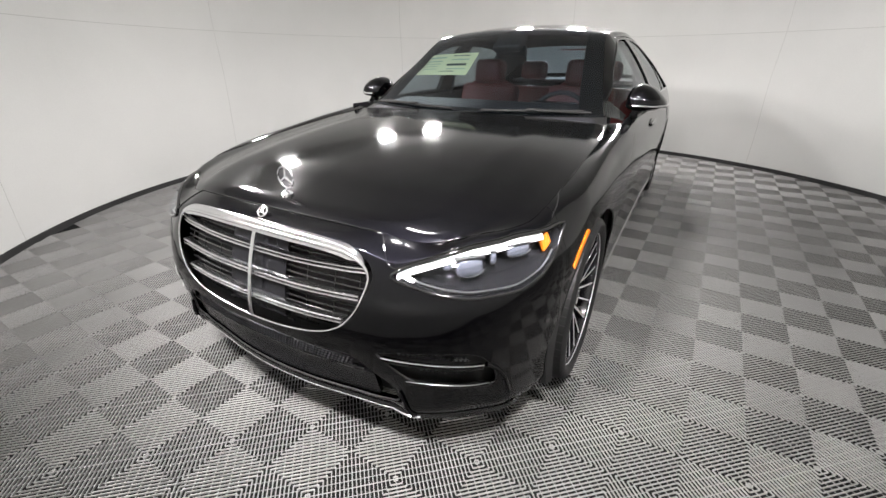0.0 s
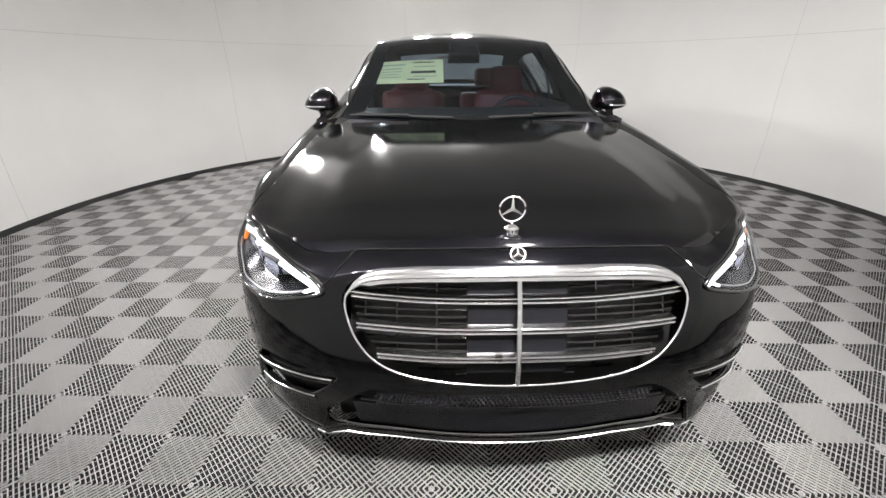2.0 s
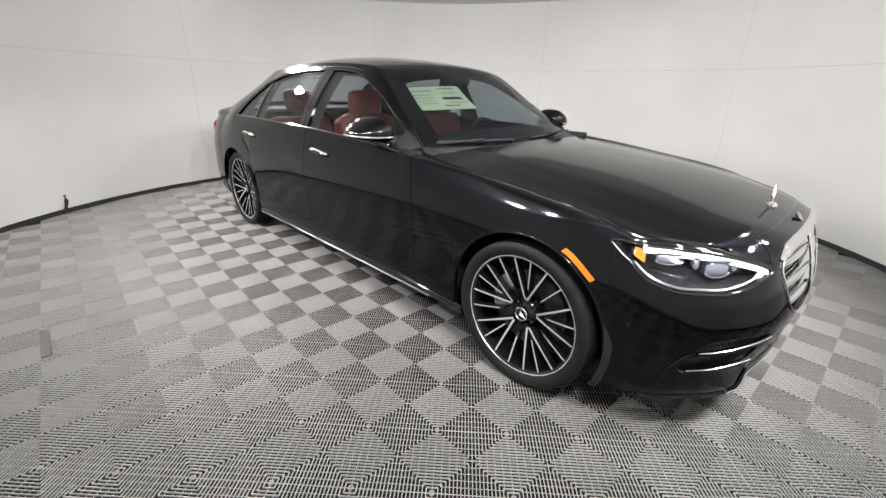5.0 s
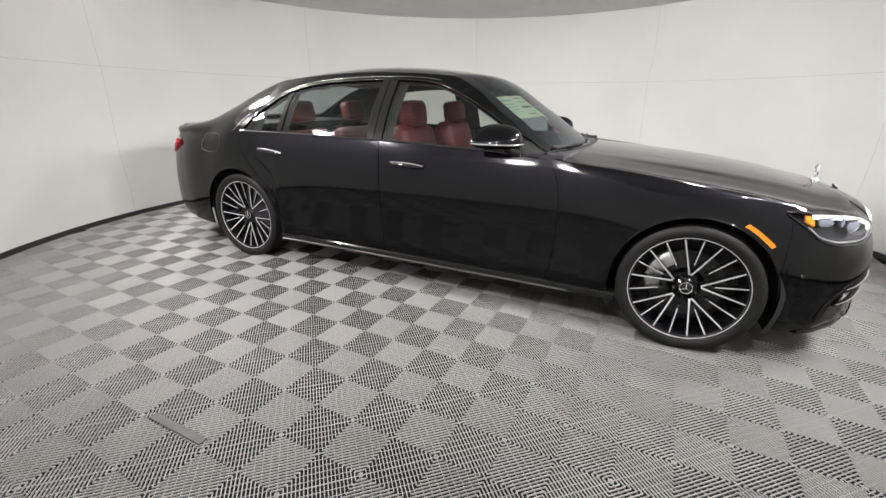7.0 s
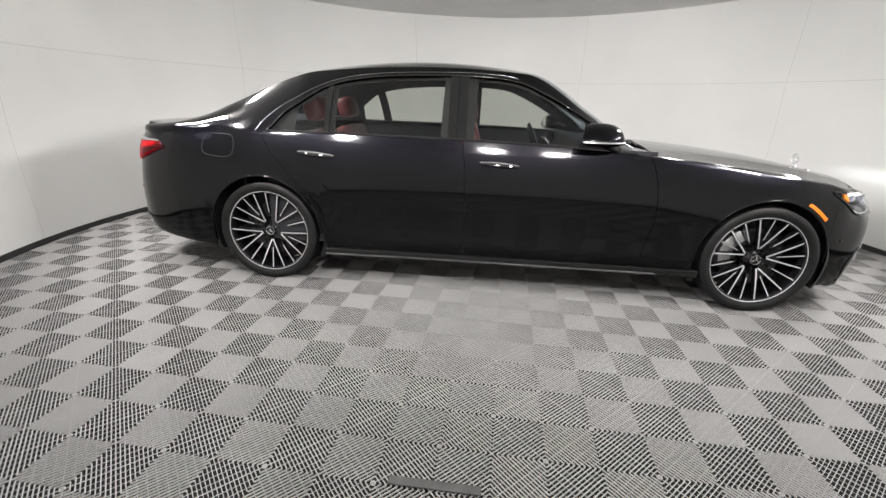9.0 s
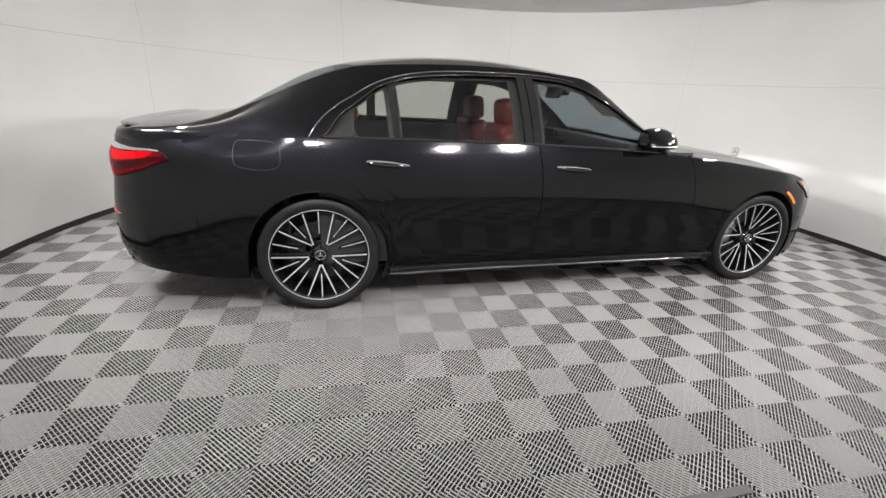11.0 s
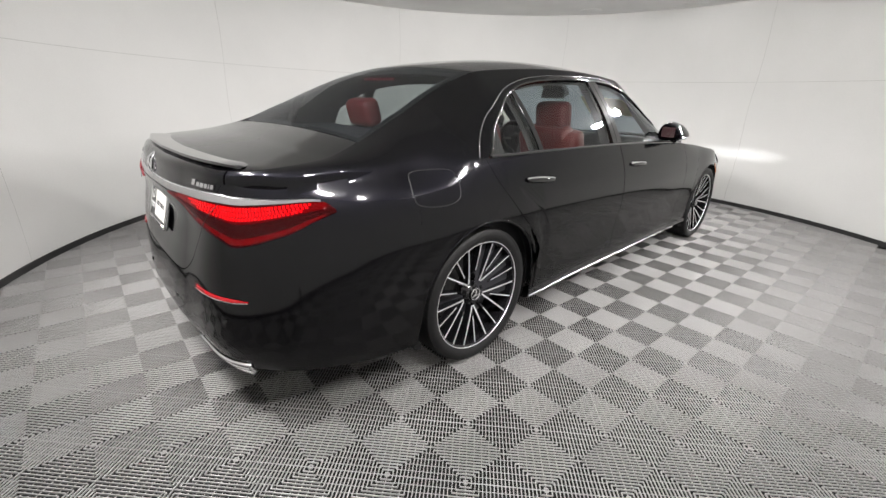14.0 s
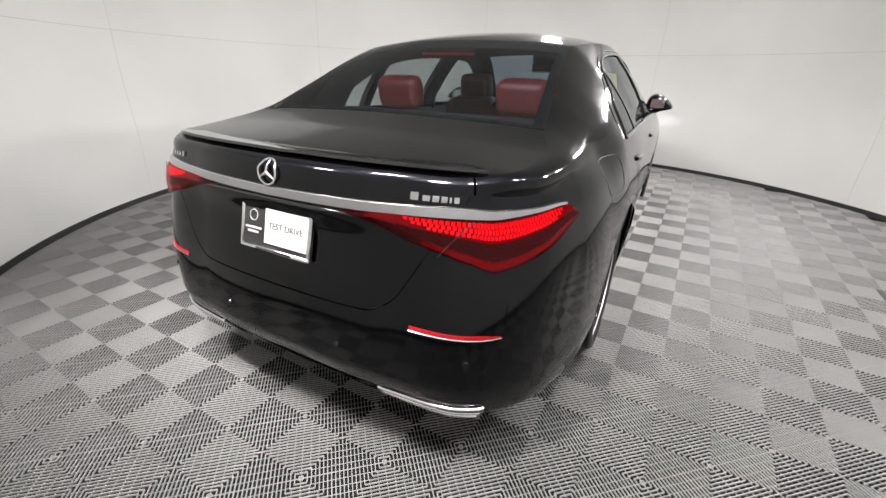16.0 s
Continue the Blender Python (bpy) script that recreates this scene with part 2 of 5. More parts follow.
def sheet(name, P, material, parent, label="", flip=False, keep=None, edge=0.0, angle=38):
    """A curved sheet from a grid of points; edge: depth of a folded rim all round, against the normal."""
    if edge:
        N = grid_normals(P) * (-1 if not flip else 1)
        N = -N
        Q = np.pad(P, ((1, 1), (1, 1), (0, 0)), mode="edge")
        NN = np.pad(N, ((1, 1), (1, 1), (0, 0)), mode="edge")
        mask = np.zeros(Q.shape[:2])
        mask[0], mask[-1], mask[:, 0], mask[:, -1] = 1, 1, 1, 1
        Q = Q - NN * mask[..., None] * edge
        if keep is not None:
            keep = np.pad(keep, 1, mode="edge")
        P = Q
    n, m = P.shape[:2]
    return mesh_object(name, P.reshape(-1, 3), grid_faces(n, m, flip, 0, keep), material, parent, label, True, angle)


def tube(name, pts, r, material, parent, label="", sides=8, closed=False, flat=1.0, radii=None):
    """A bar of round or flattened section along a line of points."""
    P = np.array(pts, float)
    n = len(P)
    T = np.roll(P, -1, 0) - np.roll(P, 1, 0) if closed else np.gradient(P, axis=0)
    T /= np.maximum(np.linalg.norm(T, axis=1, keepdims=True), 1e-9)
    ref = np.array([0, 0, 1.0]) if abs(T[:, 2]).mean() < 0.9 else np.array([1.0, 0, 0])
    A = np.cross(T, ref)
    A /= np.maximum(np.linalg.norm(A, axis=1, keepdims=True), 1e-9)
    B = np.cross(A, T)
    ang = np.arange(sides) * 2 * np.pi / sides + np.pi / sides
    R = np.full(n, r) if radii is None else np.array(radii)
    V = P[:, None] + R[:, None, None] * (np.cos(ang)[None, :, None] * A[:, None] + flat * np.sin(ang)[None, :, None] * B[:, None])
    verts = V.reshape(-1, 3)
    faces = []
    for i in range(n if closed else n - 1):
        for j in range(sides):
            a, b = i * sides + j, i * sides + (j + 1) % sides
            c, d = ((i + 1) % n) * sides + (j + 1) % sides, ((i + 1) % n) * sides + j
            faces.append((a, b, c, d))
    if not closed:
        faces.append(tuple(range(sides))[::-1])
        faces.append(tuple((n - 1) * sides + j for j in range(sides)))
    return mesh_object(name, verts, faces, material, parent, label, True, 50)


def box_bm(sx, sy, sz, bevel=0.0, seg=2, at=(0, 0, 0), bm=None):
    own = bm is None
    bm = bm or bmesh.new()
    g = bmesh.ops.create_cube(bm, size=1.0)
    for v in g["verts"]:
        v.co = Vector((v.co.x * sx, v.co.y * sy, v.co.z * sz))
    if bevel:
        es = list({e for v in g["verts"] for e in v.link_edges})
        r = bmesh.ops.bevel(bm, geom=es, offset=bevel, segments=seg, affect="EDGES", profile=0.6)
        vs = set(r["verts"]) | {v for v in g["verts"] if v.is_valid}
    else:
        vs = g["verts"]
    if own:
        for v in bm.verts:
            v.co += Vector(at)
    else:
        for v in vs:
            v.co += Vector(at)
    return bm


def pchip(xs, ys):
    """A smooth, not overshooting curve through keys."""
    xs, ys = np.array(xs, float), np.array(ys, float)
    h = np.diff(xs)
    d = np.diff(ys) / h
    m = np.zeros_like(ys)
    m[0], m[-1] = d[0], d[-1]
    for i in range(1, len(xs) - 1):
        if d[i - 1] * d[i] > 0:
            w1, w2 = 2 * h[i] + h[i - 1], h[i] + 2 * h[i - 1]
            m[i] = (w1 + w2) / (w1 / d[i - 1] + w2 / d[i])

    def f(x):
        x = np.clip(np.asarray(x, float), xs[0], xs[-1])
        i = np.clip(np.searchsorted(xs, x) - 1, 0, len(xs) - 2)
        t = (x - xs[i]) / h[i]
        return ((1 + 2 * t) * (1 - t) ** 2 * ys[i] + t * (1 - t) ** 2 * h[i] * m[i] + t * t * (3 - 2 * t) * ys[i + 1] + t * t * (t - 1) * h[i] * m[i + 1])
    return f


def blob(cx, cy, cz, rx, ry, rz, e=2.6, n=28, m=18):
    """A rounded, boxy ellipsoid."""
    th = np.linspace(0, 2 * np.pi, n + 1)[:, None]
    ph = np.linspace(-np.pi / 2, np.pi / 2, m)[None]

    def pw(a):
        return np.sign(a) * np.abs(a) ** (2 / e)
    X = cx + rx * pw(np.cos(th)) * pw(np.cos(ph))
    Y = cy + ry * pw(np.sin(th)) * pw(np.cos(ph))
    Z = cz + rz * pw(np.sin(ph)) * np.ones_like(th)
    return np.stack([X, Y, Z], -1)


# ---- the round room ----
def ring_wall(name, r0, r1, z0, z1, material, n=240, label="", a0=0.0, a1=360.0):
    full = a1 - a0 >= 360
    A = np.radians(np.linspace(a0, a1, n + 1))
    c, s = np.cos(A), np.sin(A)
    prof = [(r0, z0), (r0, z1), (r1, z1), (r1, z0), (r0, z0)]
    P = np.array([[(ROOM_X + r * c[i], ROOM_Y + r * s[i], z) for r, z in prof] for i in range(n + 1)])
    ob = mesh_object(name, P.reshape(-1, 3), grid_faces(n + 1, 5), material, None, label)
    return tagged(ob, kind="structure", category="wall")


SEAM_Z = 1.55
wall_low = ring_wall("wall_lower", ROOM_R, ROOM_R + 0.12, 0.0, SEAM_Z - 0.002, M_WALL, label="smooth white curved wall, lower panels, faintly marked")
wall_high = ring_wall("wall_upper", ROOM_R, ROOM_R + 0.12, SEAM_Z + 0.002, ROOM_H + 0.12, M_WALL, label="smooth white curved wall, upper panels")
ring_wall("wall_joint", ROOM_R + 0.004, ROOM_R + 0.1, SEAM_Z - 0.0025, SEAM_Z + 0.0025, M_SEAM, label="thin horizontal joint in the white wall")
skirt = ring_wall("baseboard", ROOM_R - 0.012, ROOM_R - 0.001, -0.03, 0.045, M_BLACKBASE, label="black rubber skirting at the wall's foot")

# upright joints between wall panels, every forty degrees
for i in range(9):
    a = radians(29.4 + 40 * i)
    c, s = math.cos(a), math.sin(a)
    z = np.linspace(0.05, ROOM_H - 0.02, 24)
    wob = 0.004 * np.sin(z * 5 + i)
    pts = [(ROOM_X + (ROOM_R + 0.0012) * math.cos(a + w), ROOM_Y + (ROOM_R + 0.0012) * math.sin(a + w), zz) for zz, w in zip(z, wob * 0.6)]
    j = tube("wall_seam", pts, 0.0024, M_SEAM, None, "faint upright joint in the white wall", 6)
    tagged(j, kind="structure", category="wall joint")

bm = bmesh.new()
bmesh.ops.create_circle(bm, cap_ends=True, radius=ROOM_R + 0.1, segments=160)
ext = bmesh.ops.extrude_face_region(bm, geom=list(bm.faces))
for v in ext["geom"]:
    if isinstance(v, bmesh.types.BMVert):
        v.co.z += 0.08
ceiling = part("ceiling", bm, M_CEIL, None, "flat grey painted ceiling with added round downlights", smooth=False)
ceiling.location = (ROOM_X, ROOM_Y, ROOM_H)
tagged(ceiling, kind="structure", category="ceiling")

bm = bmesh.new()
bmesh.ops.create_circle(bm, cap_ends=True, radius=ROOM_R + 0.1, segments=160)
floor = part("floor", bm, M_UNDER, None, "grey ribbed plastic tiles over a base blackened as shade in the gaps", smooth=False)
floor.location = (ROOM_X, ROOM_Y, -0.0066)
tagged(floor, kind="structure", category="floor")

# ---- the car: nose towards +x, its left side towards +y ----
car = thing("sedan", "gloss black luxury sedan with red leather seats, parked on the tiles", "car")

WB, HUB_Z, ARCH_R = 1.608, 0.350, 0.390
# plan outline at its widest, from the nose's middle round the left side to the tail's middle
PLAN = np.array([(2.49, 0), (2.478, .30), (2.43, .55), (2.30, .755), (2.08, .885), (1.75, .945), (1.2, .957), (.5, .962), (-.5, .967),
                 (-1.4, .977), (-1.9, .967), (-2.3, .925), (-2.55, .835), (-2.69, .70), (-2.755, .40), (-2.772, 0)])
KMAX = len(PLAN) - 1


def plan(k):
    """Point and outward direction of the outline at k."""
    k = np.asarray(k, float)
    ext = np.vstack([PLAN[1] * (1, -1), PLAN, PLAN[-2] * (1, -1)])
    i = np.clip(np.floor(k).astype(int), 0, KMAX - 1)
    t = (k - i)[..., None]
    p0, p1, p2, p3 = ext[i], ext[i + 1], ext[i + 2], ext[i + 3]
    # spacing-aware tangents
    d01, d12, d23 = (np.linalg.norm(b - a, axis=-1)[..., None] for a, b in ((p0, p1), (p1, p2), (p2, p3)))
    m1 = d12 * ((p1 - p0) / d01 * d12 + (p2 - p1) / d12 * d01) / (d01 + d12)
    m2 = d12 * ((p2 - p1) / d12 * d23 + (p3 - p2) / d23 * d12) / (d12 + d23)
    P = (1 + 2 * t) * (1 - t) ** 2 * p1 + t * (1 - t) ** 2 * m1 + t * t * (3 - 2 * t) * p2 + t * t * (t - 1) * m2
    D = (6 * t * t - 6 * t) * (p1 - p2) + (3 * t * t - 4 * t + 1) * m1 + (3 * t * t - 2 * t) * m2
    D /= np.maximum(np.linalg.norm(D, axis=-1, keepdims=True), 1e-9)
    return P, np.stack([D[..., 1], -D[..., 0]], -1)


# how far the side lies in from the outline, by height, at several stations
ZL = [.15, .20, .25, .32, .40, .50, .60, .70, .80, .90, 1.0, 1.06]
INSET = {
    0.0: [.076, .061, .040, .036, .015, .004, .022, .052, .10, .19, .3, .4],
    1.4: [.092, .077, .055, .036, .013, .003, .019, .050, .098, .185, .3, .4],
    1.8: [.092, .075, .053, .033, .012, .003, .018, .052, .109, .193, .3, .4],
    2.2: [.064, .045, .024, .022, .01, .003, .016, .054, .120, .20, .3, .4],
    3.0: [.070, .047, .027, .016, .005, .001, .009, .043, .118, .20, .3, .4],
    3.6: [.05, .025, .008, .008, .003, 0, .004, .026, .098, .19, .3, .4],
    4.2: [.05, .027, .011, .008, .003, 0, .002, .012, .056, .13, .25, .35],
    5.0: [.05, .03, .015, .008, .004, 0, 0, .006, .022, .075, .2, .3],
    6.6: [.09, .06, .045, .03, .028, .018, .004, 0, .008, .030, .068, .10],
    8.0: [.09, .06, .045, .03, .028, .02, .006, 0, .008, .030, .062, .085],
    9.5: [.06, .045, .03, .02, .012, .003, 0, 0, .008, .030, .064, .095],
    10.3: [.07, .05, .03, .016, .008, .002, .001, .004, .018, .046, .112, .155],
    12.: [.10, .07, .04, .012, .0, .0, .004, .013, .03, .06, .11, .16],
    15.: [.16, .12, .08, .03, .0, .004, .016, .042, .062, .046, .055, .08]}
_ks = sorted(INSET)
_rows = [pchip(ZL, INSET[k]) for k in _ks]


def inset(k, z):
    vals = np.stack([f(z) for f in _rows], 0)
    i = np.clip(np.searchsorted(_ks, k) - 1, 0, len(_ks) - 2)
    ka, kb = np.array(_ks)[i], np.array(_ks)[i + 1]
    t = np.clip((k - ka) / (kb - ka), 0, 1)
    t = t * t * (3 - 2 * t)
    return np.take_along_axis(vals, i[None], 0)[0] * (1 - t) + np.take_along_axis(vals, i[None] + 1, 0)[0] * t


def skin(k, z, out=0.0):
    """A point of the body's side at station k and height z, left side; out: metres proud of it."""
    k, z = np.broadcast_arrays(np.asarray(k, float), np.asarray(z, float))
    P, N = plan(k)
    d = inset(k, z) - out
    return np.stack([P[..., 0] - N[..., 0] * d, P[..., 1] - N[..., 1] * d, z], -1)


_kk = np.linspace(3.5, 12.5, 3000)
_px = plan(_kk)[0][:, 0]


def k_of_x(x):
    return np.interp(-np.asarray(x, float), -_px, _kk)


# lower edge, upper edge of the side, and the line where it meets hood, glass and deck
low_edge = pchip([0, 2, 3.2, 4.2, 5, 6, 7, 8, 9, 10.2, 11, 12, 13, 14, 15], [.195, .20, .205, .19, .20, .235, .235, .235, .235, .22, .24, .27, .29, .30, .30])
TOP = pchip([0, 1, 1.5, 2, 2.4, 2.76, 3.2, 3.6, 4, 4.3, 4.6, 5, 6, 6.6, 7, 8, 9, 10, 11, 12, 13, 14, 15], [.788, .782, .766, .742, .757, .775, .788, .796, .802, .814, .836, .855, .925, .966, .985, 1.012, 1.018, 1.008, .982, .960, .972, .990, .995])
UK = [0, 1, 1.6, 2, 2.5, 2.79, 3.28, 3.68, 4, 4.3, 5, 6, 6.45, 6.62, 7, 7.44, 8, 8.9, 9.1, 10, 10.5, 11, 12, 13, 14, 15]
UX = pchip(UK, [2.336, 2.326, 2.306, 2.290, 2.25, 2.218, 2.165, 2.105, 2.035, 1.95, 1.65, 1.2, .90, .80, .50, .08, -.5, -1.33, -1.48, -1.90, -2.12, -2.30, -2.49, -2.585, -2.64, -2.655])
UY = pchip(UK, [0, .30, .43, .505, .588, .628, .695, .755, .797, .812, .825, .825, .80, .765, .675, .592, .605, .585, .588, .645, .685, .745, .735, .63, .33, 0])
UZ = pchip(UK, [.810, .806, .797, .783, .774, .782, .796, .803, .814, .832, .878, .928, .958, .985, 1.18, 1.418, 1.444, 1.400, 1.362, 1.185, 1.092, 1.045, 1.026, 1.020, 1.020, 1.020])
BULGE = pchip([0, 1.4, 2, 4, 4.6, 6, 6.6, 7, 8, 9.2, 10.2, 11, 12, 15], [.002, .002, .002, .003, .012, .012, .012, .018, .03, .03, .03, .024, .016, .010])
BULGEZ = pchip([0, 1.4, 2, 4, 5, 6.4, 7, 9.2, 10.2, 11, 12, 15], [.002, .002, .002, .002, .007, .008, .0, .0, .008, .012, .010, .007])


def arch_low(k):
    x = plan(k)[0][..., 0]
    z = low_edge(k)
    for c in (WB, -WB):
        d = np.abs(x - c)
        h = HUB_Z + np.sqrt(np.maximum(ARCH_R ** 2 - d ** 2, 0))
        z = np.where(d < ARCH_R, np.maximum(z, h), z)
    return z


def shoulder(k, v, out=0.0):
    """From the side's upper edge (v = 0) to the hood, glass or deck line (v = 1)."""
    k, v = np.broadcast_arrays(np.asarray(k, float), np.asarray(v, float))
    T = skin(k, TOP(k))
    U = np.stack([UX(k), UY(k), UZ(k)], -1)
    N = plan(k)[1]
    C = (T + U) / 2
    C = C + np.stack([N[..., 0] * BULGE(k), N[..., 1] * BULGE(k), BULGEZ(k)], -1) * 2
    v = v[..., None]
    P = (1 - v) ** 2 * T + 2 * v * (1 - v) * C + v ** 2 * U
    if out:
        P = P + np.stack([N[..., 0], N[..., 1], 0.4 * np.ones_like(k)], -1) * out
    return P


def flip_y(P):
    return P * np.array([1, -1, 1])


# shut lines between panels, as x by height
SEAM_F = pchip([.2, .37, .6, .8, .95, 1.05], [.885, .897, .925, .904, .857, .80])
SEAM_B = pchip([.2, .6, .8, 1.0, 1.05], [-.25, -.25, -.258, -.285, -.295])
SEAM_R = pchip([.2, .45, .574, .733, .812, .93, 1.02, 1.06], [-1.165, -1.185, -1.225, -1.376, -1.451, -1.552, -1.60, -1.615])
K_F, K_B, K_R = float(k_of_x(.90)), float(k_of_x(-.26)), float(k_of_x(-1.40))
K_BF, K_BR = float(k_of_x(1.975)), float(k_of_x(-2.36))


def warp(k, z):
    """Slides the stations so that the panels' edges follow the shut lines."""
    anchors = np.array([K_BF + .25, K_F, K_B, K_R, 10.4])
    sh = np.stack([np.zeros_like(z), k_of_x(SEAM_F(z)) - K_F, k_of_x(SEAM_B(z)) - K_B, k_of_x(SEAM_R(z)) - K_R, np.zeros_like(z)], 0)
    i = np.clip(np.searchsorted(anchors, k) - 1, 0, 3)
    t = np.clip((k - anchors[i]) / (anchors[i + 1] - anchors[i]), 0, 1)
    return k + np.take_along_axis(sh, i[None], 0)[0] * (1 - t) + np.take_along_axis(sh, i[None] + 1, 0)[0] * t


def side_grid(k0, k1, rows, step=0.0125, top=True, low=None, high=None):
    n = max(8, int(round((k1 - k0) / step)))
    k = np.linspace(k0, k1, n + 1)[:, None] * np.ones((1, rows))
    v = np.linspace(0, 1, rows)[None, :] * np.ones((n + 1, 1))
    kw = k.copy()
    for _ in range(5):
        lo = arch_low(kw) if low is None else np.maximum(arch_low(kw), low(kw))
        hi = TOP(kw) if high is None else high(kw)
        z = lo + (hi - lo) * v
        kw = warp(k, z)
    return kw, z, skin(kw, z)


def hood_side(kw_top, nv):
    v = np.linspace(0, 1, nv)[None, 1:]
    return shoulder(kw_top[:, None], v)


def in_poly(px, pz, poly):
    inside = np.zeros(px.shape, bool)
    n = len(poly)
    for a in range(n):
        (x0, y0), (x1, y1) = poly[a], poly[(a + 1) % n]
        hit = ((y0 > pz) != (y1 > pz)) & (px < (x1 - x0) * (pz - y0) / (y1 - y0 + 1e-12) + x0)
        inside ^= hit
    return inside


# openings in the nose: grille, lower intake, side vents (y, z) and headlamps (k, z)


def rounded(pts, n=10, closed=True):
    """A smooth closed line through a few corners."""
    P = np.array(pts, float)
    out = []
    m = len(P)
    for i in range(m):
        p0, p1, p2, p3 = P[i - 1], P[i], P[(i + 1) % m], P[(i + 2) % m]
        for t in np.linspace(0, 1, n, endpoint=False):
            out.append(0.5 * (2 * p1 + (p2 - p0) * t + (2 * p0 - 5 * p1 + 4 * p2 - p3) * t * t + (3 * p1 - p0 - 3 * p2 + p3) * t ** 3))
    return np.array(out)


GRILLE_HALF = [(.22, .776), (.37, .767), (.438, .742), (.466, .70), (.453, .645), (.424, .588), (.374, .537), (.295, .503), (.16, .480)]
GRILLE = rounded([(0, .777)] + GRILLE_HALF + [(0, .470)] + [(-y, z) for y, z in GRILLE_HALF[::-1]], 8)
INTAKE = rounded([(0, .432), (.25, .436), (.37, .442), (.42, .43), (.49, .375), (.543, .305), (.53, .255), (.40, .243), (0, .239), (-.40, .243), (-.53, .255), (-.543, .305), (-.49, .375), (-.42, .43), (-.37, .442), (-.25, .436)], 6)
VENT = rounded([(2.20, .370), (1.80, .455), (1.86, .478), (2.45, .484), (2.95, .472), (3.20, .42), (3.30, .34), (3.0, .333), (2.5, .350)], 6)
LHI = pchip([1.95, 2.05, 2.35, 2.76, 3.22, 3.66, 4.0, 4.3, 4.40], [.712, .725, .746, .767, .780, .787, .792, .797, .794])
LLO = pchip([1.95, 2.03, 2.30, 2.6, 3.04, 3.5, 3.9, 4.2, 4.40], [.706, .698, .680, .664, .652, .652, .675, .742, .788])
_lk = np.linspace(1.955, 4.395, 60)
LAMP = np.concatenate([np.stack([_lk, LHI(_lk)], -1), np.stack([_lk, LLO(_lk)], -1)[::-1]])


def nose_cut(kw, z, P):
    kc = (kw[:-1, :-1] + kw[1:, 1:]) / 2
    zc = (z[:-1, :-1] + z[1:, 1:]) / 2
    yc = (P[:-1, :-1, 1] + P[1:, 1:, 1]) / 2
    front = kc < 3
    cut = front & in_poly(yc, zc, GRILLE) | front & in_poly(yc, zc, INTAKE) | in_poly(kc, zc, VENT) | in_poly(kc, zc, LAMP)
    return ~cut


G = 0.0028          # half of a shut line, in stations
SIDES = ((1, "left"), (-1, "right"))


def both(P, s):
    return P if s > 0 else flip_y(P)


# nose: bumper skin with its openings, reaching up to the hood's edge
kw, z, P = side_grid(0, K_BF - G, 100, 0.0125)
cap = hood_side(kw[:, -1], 12)
keep = np.concatenate([nose_cut(kw, z, P), np.ones((P.shape[0] - 1, 11), bool)], 1)
Pn = np.concatenate([P, cap], 1)
# one skin over both halves
full = np.concatenate([flip_y(Pn)[::-1], Pn[1:]], 0)
fkeep = np.concatenate([keep[::-1], keep], 0)
front_bumper = sheet("front_bumper", full, M_PAINT, car, "gloss black front bumper skin with chrome-trimmed openings", keep=fkeep, edge=0.012)

# fenders, doors, quarters
for s, side in SIDES:
    kw, z, P = side_grid(K_BF + G, K_F - G, 34)
    cap = hood_side(kw[:, -1], 12)
    top_k = kw[:, -1]
    sel = np.concatenate([P, np.where((top_k < 6.62)[:, None, None], cap, P[:, -1:, :])], 1)
    sheet("front_fender", both(sel, s), M_PAINT, car, flip=s < 0, edge=0.012)
    kw, z, P = side_grid(K_F + G, K_B - G, 34, low=lambda k: .262 + 0 * k)
    fd = sheet("front_door", both(P, s), M_PAINT, car, flip=s < 0, edge=0.014)
    kw, z, P = side_grid(K_B + G, K_R - G, 34, low=lambda k: .262 + 0 * k)
    rd = sheet("rear_door", both(P, s), M_PAINT, car, flip=s < 0, edge=0.014)
    kw, z, P = side_grid(K_R + G, 12.98, 34, high=TOP)
    cap = hood_side(np.maximum(kw[:, -1], 9.62), 14)
    sel = np.concatenate([P, np.where((kw[:, -1] > 9.62)[:, None, None], cap, P[:, -1:, :])], 1)
    sheet("rear_quarter", both(sel, s), M_PAINT, car, flip=s < 0, edge=0.012)
    # sill skirt under the doors
    ks = np.linspace(K_F - .55, float(k_of_x(-1.20)), 60)
    prof = [(.255, -.004), (.248, .004), (.225, .010), (.205, .006), (.195, -.012), (.192, -.10)]
    S = np.stack([skin(ks, np.full_like(ks, zz), o) for zz, o in prof], 1)
    sheet("sill_skirt", both(S, s), M_GLOSS, car, flip=(s > 0))
    tube("sill_strip", both(skin(ks[8:], np.full_like(ks[8:], .214), .012), s), .0055, M_SILL, car, "thin dull silver sill strip", 6)

# tail: bumper below, trunk lid above
Z_SPLIT = pchip([12.9, 13.0, 13.1, 13.5, 13.85, 14.1, 15], [1.0, .99, .955, .80, .64, .60, .592])
kw, z, P = side_grid(12.98, 15, 40, high=lambda k: np.minimum(Z_SPLIT(k), TOP(k)))
full = np.concatenate([P, flip_y(P)[::-1][1:]], 0)
sheet("rear_bumper", full, M_PAINT, car, "gloss black rear bumper with sensors", edge=0.012)
kw, z, P = side_grid(13.02, 15, 30, low=lambda k: np.minimum(Z_SPLIT(k) + .005, TOP(k) - .004))
capt = hood_side(kw[:, -1], 8)
P = np.concatenate([P, capt], 1)
full = np.concatenate([P, flip_y(P)[::-1][1:]], 0)
trunk = sheet("trunk_lid", full, M_PAINT, car, "gloss black trunk lid with chrome strip and badges", edge=0.01)


